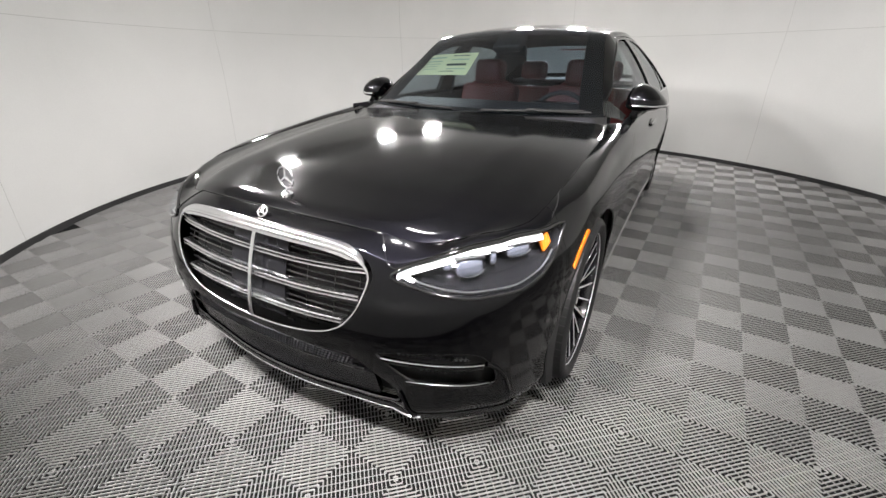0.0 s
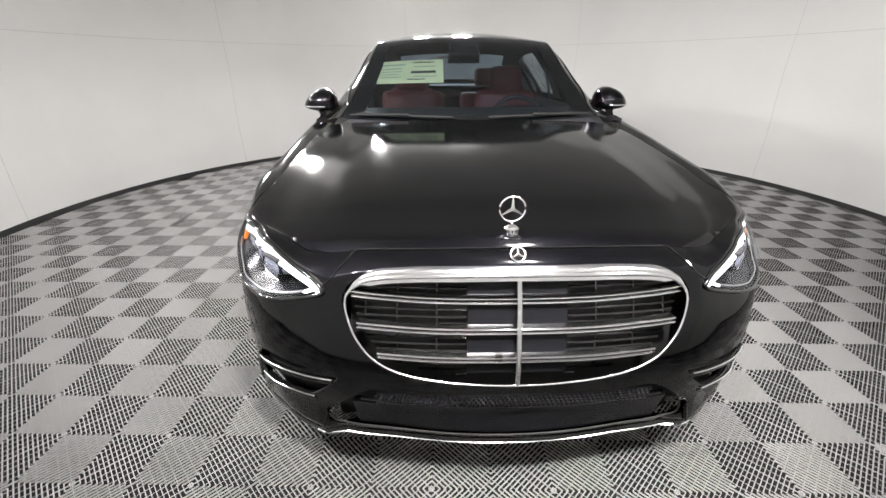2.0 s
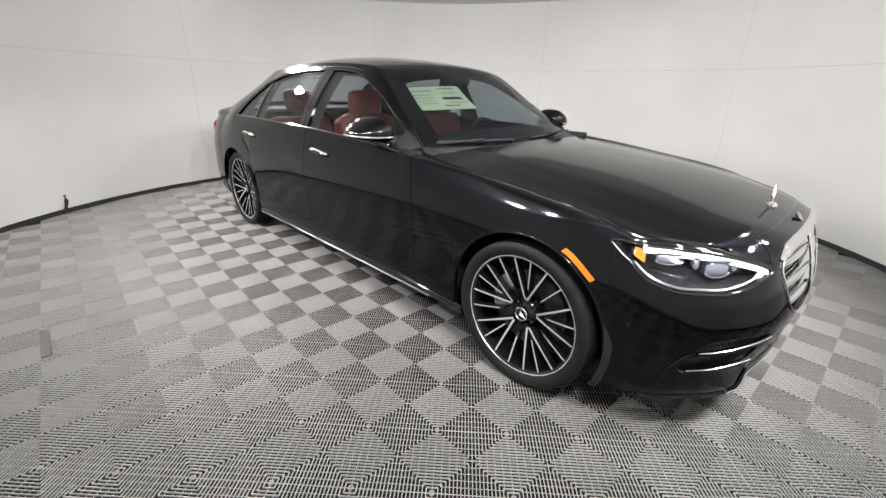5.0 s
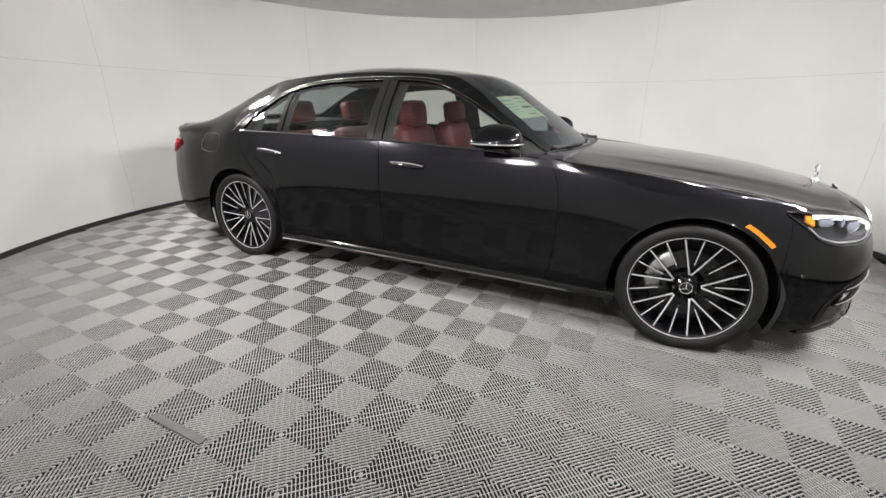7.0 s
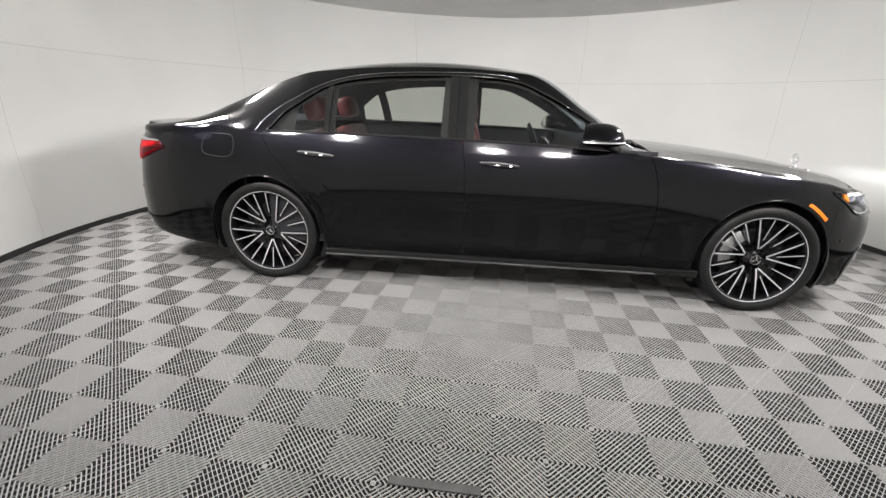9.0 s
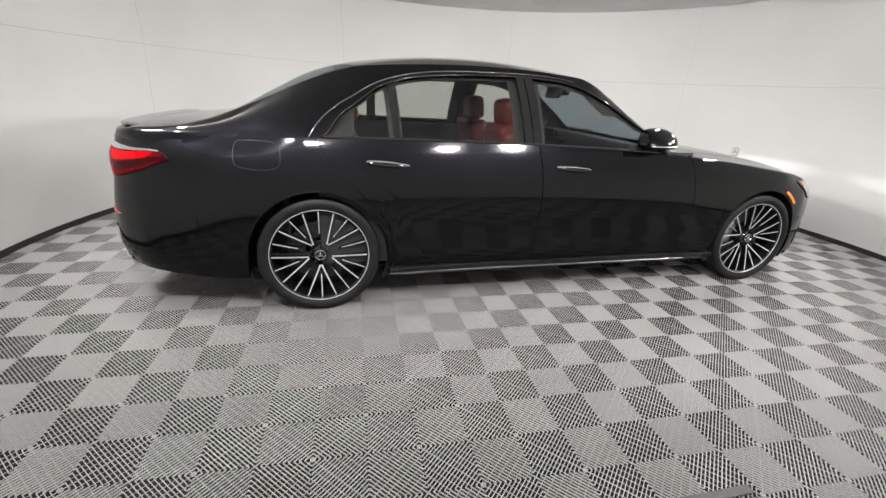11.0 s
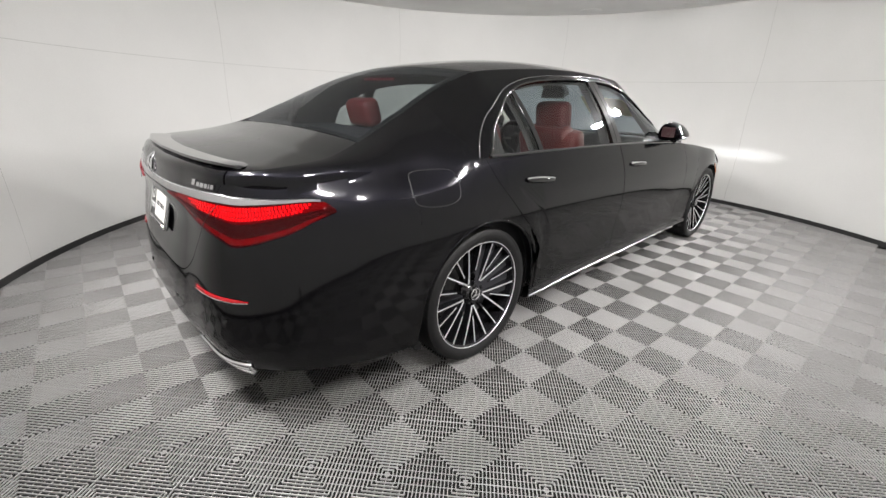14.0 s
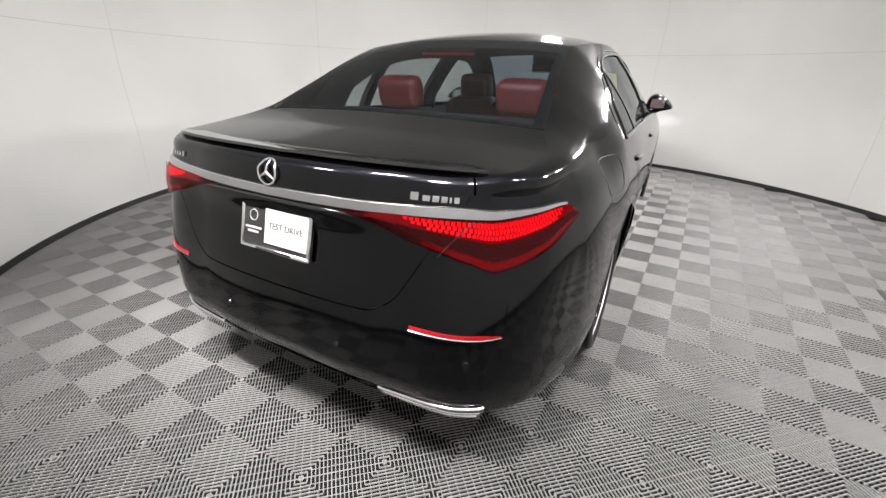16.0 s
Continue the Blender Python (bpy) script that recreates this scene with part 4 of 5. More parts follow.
ys, zs = np.broadcast_arrays(np.linspace(-.47, .47, 50)[:, None], np.linspace(.244, .356, 8)[None])
sheet("intake_panel", nose(ys, zs + .010 * (ys / .46) ** 2, -.012), M_PANEL, intake, "smooth black panel under the pierced insert", edge=.02)
y = np.linspace(-.44, .44, 40)
tube("intake_blade", nose(y, .366 + .02 * (y / .43) ** 2, -.010), .006, M_GLOSS, intake, "gloss black blade", 8, flat=.5)
# splitter lip
k = np.concatenate([-np.linspace(0, 3.75, 60)[::-1], np.linspace(0, 3.75, 60)[1:]])
lz = .206 - .012 * np.clip(np.abs(k) - 1.9, 0, 2)


def around(k, z, out):
    P = skin(np.abs(k), z, out)
    P[..., 1] *= np.where(k < 0, -1, 1)
    return P


lip = np.stack([around(k, lz + .018, .002), around(k, lz + .006, .009), around(k, lz - .004, .011), around(k, lz - .012, .004), around(k, lz - .010, -.05)], 1)
sheet("splitter", lip, M_GLOSS, car, "gloss black front splitter", flip=True)
ks = np.linspace(-2.28, 2.28, 80)
tube("splitter_strip", around(ks, .204 + 0 * ks, .0105), .0030, M_CHROME, car, "thin chrome splitter strip", 6, radii=.0026 + .0022 * np.clip((np.abs(ks) - 1.6) / .5, 0, 1))
for s in (1, -1):
    kf = np.array([2.02, 2.05, 2.09, 2.14, 2.22])
    tube("splitter_fillet", around(s * kf, np.array([.318, .290, .258, .232, .214]), .004), .006, M_PAINT, car, "upright fillet between the intake and the splitter", 8, radii=[.003, .006, .008, .008, .005])

for s, side in SIDES:
    kv, zv = np.broadcast_arrays(np.linspace(1.75, 3.36, 30)[:, None], np.linspace(.31, .50, 8)[None])
    vent = sheet("side_vent", both(skin(kv, zv, -.036), s), M_DARK, car, "black side vent with two chrome fins", flip=s < 0)
    tube("vent_rim", both(skin(VENT[:, 0], VENT[:, 1], -.003), s), .003, M_DARK, vent, "", 8, True)
    for z, k0, k1, o in ((.462, 1.83, 3.10, .004), (.375, 2.13, 3.20, .004)):
        kk = np.linspace(k0, k1, 22)
        tube("vent_fin", both(skin(kk, z - .027 * (kk - k0), o), s), .0040, M_CHROME, vent, "chrome fin", 8, flat=.7)
        tube("fin_body", both(skin(kk, z - .015 - .027 * (kk - k0), -.008), s), .012, M_GLOSS, vent, "gloss black fin", 8, flat=.6)
    vs, fs = [], []
    for zr, k0, k1 in ((.478, 2.00, 2.90), (.470, 2.04, 2.94), (.420, 2.28, 2.92), (.411, 2.32, 2.90)):
        for i, kc in enumerate(np.arange(k0, k1, .055)):
            zc = zr - .033 * (kc - k0)
            q = skin(np.array([kc - .019, kc + .019, kc + .019, kc - .019]), np.array([zc - .0036, zc - .0036, zc + .0036, zc + .0036]), -.016)
            o = skin(np.array([kc - .012, kc + .012, kc + .012, kc - .012]), np.array([zc - .0022, zc - .0022, zc + .0022, zc + .0022]), -.010)
            n0 = len(vs)
            vs.extend(both(q, s).tolist() + both(o, s).tolist())
            for e in range(4):
                r = (e + 1) % 4
                fs.append((n0 + e, n0 + r, n0 + 4 + r, n0 + 4 + e))
    tagged(mesh_object("vent_mesh", vs, fs, M_RIMDULL, vent, "small pierced mesh between the fins", smooth=False), kind="stuff")
    kk = np.array([3.14, 3.30, 3.44, 3.54, 3.56])
    tube("vent_blade", both(skin(kk, np.array([.425, .395, .345, .275, .21]), .0), s), .007, M_PAINT, vent, "", 8)

# headlamps
for s, side in SIDES:
    kk = np.linspace(1.952, 4.397, 56)[:, None]
    v = np.linspace(0, 1, 16)[None]
    kg, vg = np.broadcast_arrays(kk, v)
    zg = LLO(kg) + (LHI(kg) - LLO(kg)) * vg
    depth = .055 * np.minimum(1, 4.2 * np.minimum(vg, 1 - vg)) * np.minimum(1, 5 * np.minimum(kg - 1.94, 4.41 - kg).clip(0))
    lamp = sheet("headlamp", both(skin(kg, zg, -.003 - depth), s), M_LAMPIN, car, "clear headlamp with lit white light bar and amber reflector", flip=s < 0)
    cover = sheet("lamp_cover", both(skin(kg, zg, .004 + .008 * np.sin(np.pi * vg)), s), M_CLEAR, lamp, "clear cover", flip=s < 0)
    cover.visible_shadow = False
    edge = np.concatenate([np.stack([kk[:, 0], LHI(kk[:, 0])], -1), np.stack([kk[::-1, 0], LLO(kk[::-1, 0])], -1)])
    tube("lamp_rim", both(skin(edge[:, 0], edge[:, 1], .003), s), .0055, M_GLOSS, lamp, "gloss black rim", 8, True)
    kd_ = np.linspace(2.02, 4.05, 40)
    P = np.stack([skin(kd_, LHI(kd_) - .008, -.004), skin(kd_, LHI(kd_) - .010, .0), skin(kd_, LHI(kd_) - .024, -.002), skin(kd_, LHI(kd_) - .028, -.014)], 1)
    sheet("light_bar", both(P, s), M_DRL, lamp, "lit white light bar", flip=s > 0)
    t = np.linspace(0, 1, 12)
    kh = 2.06 + .17 * t
    zh = LHI(2.06) - .014 + (LLO(2.23) + .010 - LHI(2.06) + .014) * t
    P = np.stack([skin(kh - .035, zh, -.004), skin(kh - .03, zh, .0), skin(kh + .05, zh, -.003), skin(kh + .055, zh, -.012)], 1)
    sheet("light_hook", both(P, s), M_DRL, lamp, "lit white light hook", flip=s < 0)
    # lens units that hang under the light bar: station, drop below it, width, height, roundness
    for k0, drop, w, h, e in ((2.66, .034, .022, .018, 3.2), (2.98, .050, .086, .054, 2.8), (3.34, .040, .018, .034, 4.0), (3.72, .040, .084, .034, 3.4)):
        zc = float(LHI(k0)) - drop
        p0, p1 = skin(np.array([k0 - .02, k0 + .02]), np.array([zc, zc]))
        d = Vector(p1 - p0).normalized()
        base_m = Matrix(((d.x, d.y, 0, 0), (d.y, -d.x, 0, 0), (0, 0, 1, 0), (0, 0, 0, 1)))

        def seat_at(B, out):
            """From the unit's own axes (along the lamp, outwards, up) into the lamp."""
            m = Matrix.Translation(Vector(skin(np.array([k0]), zc, out)[0])) @ base_m
            return both(np.array([list(m @ Vector(p)) for p in B.reshape(-1, 3)]).reshape(B.shape), s)
        sheet("projector", seat_at(blob(0, 0, 0, w * .58, .016, h * .62, 3.4, 24, 12), -.032), M_LAMPIN, lamp, "dark lens housing", flip=s > 0)
        sheet("lens", seat_at(blob(0, 0, 0, w * .48, .016, h * .50, e, 28, 14), -.024), M_CLEARLENS, lamp, "bright bluish lens", flip=s > 0)
        arc = np.radians(np.linspace(-165, -15, 16))
        pts = np.stack([w * .52 * np.cos(arc), 0 * arc + .012, h * .54 * np.sin(arc)], -1)
        tube("lens_bezel", seat_at(pts, -.026), .0022, M_CHROME, lamp, "thin bright bezel", 6)
        lid = box_bm(w * 1.02, .022, .006, .002, 1, (0, .004, h * .5 + .002))
        bmesh.ops.transform(lid, matrix=Matrix.Translation(Vector(skin(np.array([k0]), zc, -.026)[0])) @ base_m, verts=lid.verts)
        if s < 0:
            bmesh.ops.transform(lid, matrix=Matrix.Scale(-1, 4, (0, 1, 0)), verts=lid.verts)
        bmesh.ops.recalc_face_normals(lid, faces=lid.faces)
        part("lens_brow", lid, M_RIMDULL, lamp, "dark brow over the lens")
    ka, va = np.broadcast_arrays(np.linspace(4.02, 4.14, 8)[:, None], np.linspace(.42, .82, 6)[None])
    sheet("amber_reflector", both(skin(ka, LLO(ka) + (LHI(ka) - LLO(ka)) * va, -.006), s), M_AMBER, lamp, "amber side reflector", flip=s < 0, edge=.01)
    kc = np.linspace(2.24, 4.12, 30)
    tube("lamp_chrome", both(skin(kc, LLO(kc) + .012, -.006), s), .0046, M_CHROME, lamp, "thin chrome line", 6)
    # amber marker ahead of the wheel arch
    t = np.linspace(0, 1, 14)
    xm = 1.790 + .128 * t
    zm = .724 - .092 * t ** 1.25
    km = k_of_x(xm)
    nx, nz = .72, .70
    P = np.stack([skin(k_of_x(xm + nx * o), zm + nz * o, h) for o, h in ((-.011, -.002), (-.010, .004), (.010, .004), (.011, -.002))], 1)
    sheet("side_marker", both(P, s), M_AMBER, car, "amber side marker", flip=s > 0)

# hood emblem: ring with three arms on a small foot; flat badge below it
bx, bz = 2.268, .842
emblem = sheet("hood_ornament", revolve([(.0, .010), (.008, .009), (.016, .005), (.021, .0), (.021, -.012)], 24)[:, :, [0, 2, 1]] * np.array([1, 1, 1]) + np.array([bx, 0, bz]), M_CHROME, car, "upright chrome ring ornament on a round foot")
cz = bz + .054
tube("ornament_ring", [(bx - .004, .036 * math.cos(t), cz + .036 * math.sin(t)) for t in np.arange(40) * 2 * np.pi / 40], .0030, M_CHROME, emblem, "", 8, True)
for i in range(3):
    a = math.radians(90 + 120 * i)
    tube("ornament_arm", [(bx - .004, .035 * r * math.cos(a), cz + .035 * r * math.sin(a)) for r in (0, .5, 1)], .004, M_CHROME, emblem, "", 6, radii=[.0062, .0040, .0016])
tube("ornament_stem", [(bx, 0, bz + .01), (bx - .004, 0, cz - .036)], .004, M_CHROME, emblem, "", 8)
bp = Vector((2.372, 0, .806))
bm_m = Matrix.Translation(bp) @ Matrix.Rotation(radians(-38), 4, "Y")
def on_badge(P):
    return np.array([list(bm_m @ Vector(p)) for p in np.asarray(P).reshape(-1, 3)]).reshape(np.asarray(P).shape)
badge = sheet("nose_badge", on_badge(revolve([(0, .002), (.018, .002), (.020, -.006)], 24)[:, :, [1, 0, 2]]), M_GLOSS, car, "small round chrome badge above the grille")
tube("badge_ring", on_badge([(.004, .019 * math.cos(t), .019 * math.sin(t)) for t in np.arange(32) * 2 * np.pi / 32]), .003, M_CHROME, badge, "", 8, True)
for i in range(3):
    a = math.radians(90 + 120 * i)
    tube("badge_arm", on_badge([(.005, .018 * r * math.cos(a), .018 * r * math.sin(a)) for r in (0, .5, 1)]), .003, M_CHROME, badge, "", 6, radii=[.0045, .003, .001])

# black cowl under the windscreen and two wipers
yy = np.linspace(-.80, .80, 40)
fr = np.stack([UX(6.45) + .07 * (1 - (yy / .80) ** 2) - .004, yy, UZ(6.45) - .012 + 0 * yy], -1)
bk = np.stack([wl[0, 0] + .13 * (1 - (yy / .80) ** 2) - .02, yy * .965, wl[0, 2] + .004 - .01 * (1 - (yy / .8) ** 2)], -1)
fr[:, 0] = np.maximum(fr[:, 0], bk[:, 0] + .005)
sheet("cowl", np.stack([fr, (fr + bk) / 2 - np.array([0, 0, .006]), bk], 1), M_DARK, car, "black cowl panel")


def on_screen(y, w, lift=.012):
    """A point on the windscreen: y across, w from its foot to its head."""
    i = (np.asarray(y) / np.interp(w, [0, 1], [wl[0, 1], wl[-1, 1]]) + 1) / 2 * (NU - 1)
    j = np.asarray(w) * (NV - 1)
    i0, j0 = np.clip(np.floor(i).astype(int), 0, NU - 2), np.clip(np.floor(j).astype(int), 0, NV - 2)
    a_, b_ = (i - i0)[..., None], (j - j0)[..., None]
    P = Pw[i0, j0] * (1 - a_) * (1 - b_) + Pw[i0 + 1, j0] * a_ * (1 - b_) + Pw[i0, j0 + 1] * (1 - a_) * b_ + Pw[i0 + 1, j0 + 1] * a_ * b_
    return P + np.array([.45, 0, .9]) * lift


for s in (1, -1):
    y = s * np.linspace(.66, .10, 16)
    tube("wiper", on_screen(y, .045 - .02 * np.linspace(0, 1, 16), .010), .006, M_DARK, car, "black wiper blade", 6)
    tube("wiper_arm", on_screen(s * np.linspace(.70, .36, 8), .0 + .03 * np.linspace(0, 1, 8), .022), .007, M_DARK, car, "black wiper arm", 6)

# dealer sticker inside the screen, printed side out
zt, zb_ = 1.302, 1.172
def w_for(y, z):
    ww = np.linspace(0, 1, 80)
    return np.interp(z, on_screen(np.full(80, y), ww, 0)[:, 2], ww)


def decal(name, y0, y1, w0, w1, material, parent, lift, label=""):
    Y, W = np.broadcast_arrays(np.linspace(y0, y1, 12)[:, None], np.linspace(w0, w1, 6)[None])
    return sheet(name, on_screen(Y, W, lift), material, parent, label)


W0, W1 = w_for(-.37, zb_), w_for(-.37, zt)
sticker = decal("window_sticker", -.585, -.152, W0, W1, M_PAPER, None, -.006)
tagged(sticker, "pale green paper sticker behind the windscreen", "sticker")
for y0, y1, a0, a1, mt in ((-.345, -.21, .86, .90, M_INK), (-.36, -.20, .42, .52, M_INK), (-.385, -.27, .14, .18, M_INK), (-.56, -.40, .78, .84, M_GREYINK), (-.56, -.42, .62, .66, M_GREYINK), (-.56, -.42, .50, .53, M_GREYINK),
                          (-.56, -.44, .38, .41, M_GREYINK), (-.56, -.43, .26, .29, M_GREYINK), (-.34, -.2, .68, .72, M_GREYINK), (-.34, -.19, .26, .3, M_GREYINK)):
    decal("print_bar", y0, y1, W0 + (W1 - W0) * a0, W0 + (W1 - W0) * a1, mt, sticker, -.0045)

# ---- tail: lamps, strip, plate, spoiler, exhaust trims ----
def tail(k, z, out=0.0):
    """Point on the tail; k past the middle (15) runs on to the right side."""
    k = np.asarray(k, float)
    P = skin(np.where(k > 15, 30 - k, k), z, out)
    P[..., 1] *= np.where(k > 15, -1, 1)
    return P


STRIP_Z = pchip([11.31, 11.53, 12.01, 12.58, 13.22, 14, 15], [.921, .925, .923, .923, .930, .921, .915])
k = np.linspace(11.35, 18.65, 130)
kk = np.where(k > 15, 30 - k, k)
zs = STRIP_Z(kk)
hw = np.interp(kk, [11.3, 11.53, 12.01, 12.58, 13.2, 15], [.003, .0048, .0068, .0115, .0138, .0145])
P = np.stack([tail(k, zs - hw, -.004), tail(k, zs - hw, .006), tail(k, zs + hw * .8, .008), tail(k, zs + hw, .004), tail(k, zs + hw, -.004)], 1)
sheet("trunk_strip", P, M_SATIN, car, "satin silver strip across the trunk lid and over the tail lamps")

THI = pchip([11.16, 11.31, 11.62, 12.02, 12.58, 13.21, 13.6, 14.27], [.888, .917, .919, .914, .910, .914, .912, .902])
TLO = pchip([11.16, 11.44, 11.76, 12.07, 12.43, 12.69, 13.05, 13.36, 13.70, 13.94, 14.27], [.880, .855, .820, .799, .780, .772, .795, .819, .842, .868, .896])
for s, side in SIDES:
    kg, vg = np.broadcast_arrays(np.linspace(11.165, 14.26, 76)[:, None], np.linspace(0, 1, 16)[None])
    zg = TLO(kg) + (THI(kg) - TLO(kg)) * vg
    lamp = sheet("tail_lamp", both(skin(kg, zg, .002 + .002 * np.sin(np.pi * vg)), s), M_REDDARK, car, "glowing red tail lamp with rows of small lit cells", flip=s < 0, edge=.004)
    # upper lit band, cells, and lower glowing edge
    kb, vb = np.broadcast_arrays(np.linspace(11.28, 14.05, 64)[:, None], np.linspace(.56, .97, 5)[None])
    sheet("lit_band", both(skin(kb, TLO(kb) + (THI(kb) - TLO(kb)) * vb, .0055), s), M_REDLENS, lamp, "red lit band", flip=s < 0)
    kc = np.linspace(11.30, 13.55, 50)
    P = np.stack([skin(kc, TLO(kc) + (THI(kc) - TLO(kc)) * w, .0055) for w in (.05, .13, .21)], 1)
    sheet("lower_glow", both(P, s), M_REDLENS, lamp, "red lower edge", flip=s < 0)
    vs, fs = [], []
    for r, (v, high, k_in, k_out) in enumerate(((.90, .050, 11.50, 13.74), (.78, .050, 11.54, 13.68), (.67, .040, 11.62, 13.50))):
        for i in range(40):
            k0 = k_in + i * .058
            if k0 > k_out:
                continue
            dz = (THI(k0) - TLO(k0)) * high
            b = len(vs)
            zc = TLO(k0) + (THI(k0) - TLO(k0)) * v
            q = skin(np.array([k0 - .018, k0 + .018, k0 + .018, k0 - .018]), np.array([zc - dz, zc - dz, zc + dz, zc + dz]), .0075)
            vs.extend(both(q, s).tolist())
            fs.append((b, b + 1, b + 2, b + 3))
    kq, vq = np.broadcast_arrays(np.linspace(13.80, 14.08, 8)[:, None], np.linspace(.50, .86, 4)[None])
    sheet("reversing_lamp", both(skin(kq, TLO(kq) + (THI(kq) - TLO(kq)) * vq, .0075), s), M_SATIN, lamp, "pale unlit reversing lamp", flip=s < 0)
    cells = mesh_object("lit_cells", vs, fs, M_REDLIT, lamp, "rows of small bright red cells", smooth=False)
    cover = sheet("lamp_cover", both(skin(kg, zg, .010 + .006 * np.sin(np.pi * vg)), s), M_REDCOVER, lamp, "red tinted clear cover", flip=s < 0)
    cover.visible_shadow = False
    # the lid's shut line crosses the lamp
    ks = np.array([13.02, 13.18, 13.28, 13.37])
    tube("lamp_split", both(skin(ks, np.array([.915, .875, .845, .812]), .0155), s), .0013, M_DARK, lamp, "", 6)
    # reflector low in the bumper
    kr, vr = np.broadcast_arrays(np.linspace(12.55, 13.62, 26)[:, None], np.linspace(-1, 1, 5)[None])
    zr = .577 + .006 * (kr - 12.5) + .0058 * vr * np.minimum(1, (kr - 12.5) * 3)
    sheet("bumper_reflector", both(skin(kr, zr, .004), s), M_REDBAR, car, "slim red bumper reflector", flip=s < 0, edge=.006)
    tube("reflector_trim", both(skin(kr[:, 0], zr[:, 0] - .003, .003), s), .0022, M_CHROME, car, "thin chrome line", 6)
    # exhaust trim: flat chrome loop low in the bumper
    ke = np.linspace(12.75, 14.0, 24)
    up, dn = skin(ke, .308 - .004 * (ke - 12.75), .006), skin(ke, .256 + .004 * (ke - 12.75), .004)
    loop = np.concatenate([up, dn[::-1]])
    trim = tube("exhaust_trim", both(loop, s), .008, M_CHROME, car, "flat chrome exhaust trim", 8, True)
    sheet("trim_backing", both(np.stack([dn, up], 1) - np.array([-.02, 0, 0]), s), M_DARK, trim, flip=s < 0)
    tube("trim_blade", both((up + dn) / 2 + np.array([-.004, 0, 0]), s), .006, M_CHROME, trim, "", 8)
    for kx, z in ((13.05, .49), (14.35, .455)):
        c = skin(np.array([kx]), z, .001)[0]
        nrm = plan(np.array([kx]))[1][0]
        R = revolve([(0, .003), (.009, .003), (.011, -.003)], 16)
        ang = math.atan2(nrm[1], nrm[0]) - math.pi / 2
        Q = np.stack([R[..., 0] * math.cos(ang) - R[..., 1] * math.sin(ang), R[..., 0] * math.sin(ang) + R[..., 1] * math.cos(ang), R[..., 2]], -1) + c
        sheet("parking_sensor", both(Q, s), M_GLOSS, car, "small round parking sensor", flip=s > 0)

# diffuser under the bumper
k = np.linspace(13.0, 17.0, 50)
P = np.stack([tail(k, .30 + 0 * k, .004), tail(k, .27 + 0 * k, .006), tail(k, .245 + 0 * k, -.02), tail(k, .22 + 0 * k, -.20)], 1)
sheet("diffuser", P, M_GLOSS, car, "gloss black rear diffuser", flip=True)
for y in (-.45, -.2, .2, .45):
    f = part("diffuser_fin", box_bm(.12, .012, .05, .004, 1, (-2.62, y, .245)), M_GLOSS, car, "black diffuser fin")

# spoiler lip on the deck's edge
k = np.concatenate([np.linspace(12.75, 15, 40), 30 - np.linspace(12.75, 15, 40)[::-1][1:]])
kk = np.where(k > 15, 30 - k, k)
sg = np.where(k > 15, -1, 1)
U = u_line(kk) * np.stack([np.ones_like(k), sg, np.ones_like(k)], -1)
w = np.clip((kk - 12.75) / .5, 0, 1) ** .7
P = np.stack([U + np.stack([.09 * w, 0 * w, .006 + .002 * w], -1), U + np.stack([.03 * w, 0 * w, .010 + .006 * w], -1), U + np.stack([-.018 * w, 0 * w, .008 + .010 * w], -1),
              U + np.stack([-.022 * w, 0 * w, .003 + .007 * w], -1), U + np.stack([-.004 * w, 0 * w, -.006 + 0 * w], -1)], 1)
sheet("spoiler_lip", P, M_GLOSS, car, "slim gloss black spoiler lip", flip=True)

# round emblem, letter badges as plain blocks, plate with dealer card
def on_lid(y, z, out):
    """A point on the lid's rear face, which leans forward near its top edge."""
    p = tail(np.array([15.0]), min(z, .985), out)[0]
    return p + np.array([max(z - .985, 0) * .9 + .06 * y * y, y, max(z - .985, 0)])


EM_Z, EM_R = .972, .038
em = tube("trunk_emblem", [on_lid(EM_R * math.cos(t), EM_Z + EM_R * math.sin(t), .008) for t in np.arange(44) * 2 * np.pi / 44], .0038, M_CHROME, car, "round chrome emblem on the trunk lid", 8, True)
for i in range(3):
    a = math.radians(90 + 120 * i)
    tube("emblem_arm", [on_lid(EM_R * .97 * r * math.cos(a), EM_Z + EM_R * .97 * r * math.sin(a), .010) for r in (0, .5, 1)], .005, M_CHROME, em, "", 6, radii=[.0066, .0044, .0016])


def trunk_block(name, y0, y1, zc, hgt, parent):
    y = np.array([y0, y1])
    kq = np.interp(np.abs(y), plan(np.linspace(15, 12.6, 200))[0][:, 1], np.linspace(15, 12.6, 200))
    pts = []
    for o in (.001, .006):
        for yy_, kq_, zz_ in ((y[0], kq[0], zc - hgt / 2), (y[1], kq[1], zc - hgt / 2), (y[1], kq[1], zc + hgt / 2), (y[0], kq[0], zc + hgt / 2)):
            p = skin(np.array([kq_]), zz_, o)[0]
            pts.append((p[0], math.copysign(abs(p[1]), yy_), p[2]))
    F = [(4, 5, 6, 7), (0, 1, 5, 4), (1, 2, 6, 5), (2, 3, 7, 6), (3, 0, 4, 7)]
    return mesh_object(name, pts, F, M_SATIN, parent, smooth=False)


bl = trunk_block("letter_badge", -.502, -.525, .964, .020, car)
tagged(bl, "row of small chrome blocks")
y = -.538
for w_ in (.022, .020, .018, .007, .016):
    trunk_block("badge_block", y, y - w_, .961, .014, bl)
    y -= w_ + .007
bl = trunk_block("letter_badge", .50, .514, .968, .016, car)
tagged(bl, "row of small chrome blocks")
for y in (.526, .552, .578):
    trunk_block("badge_block", y, y + .014, .966, .014, bl)

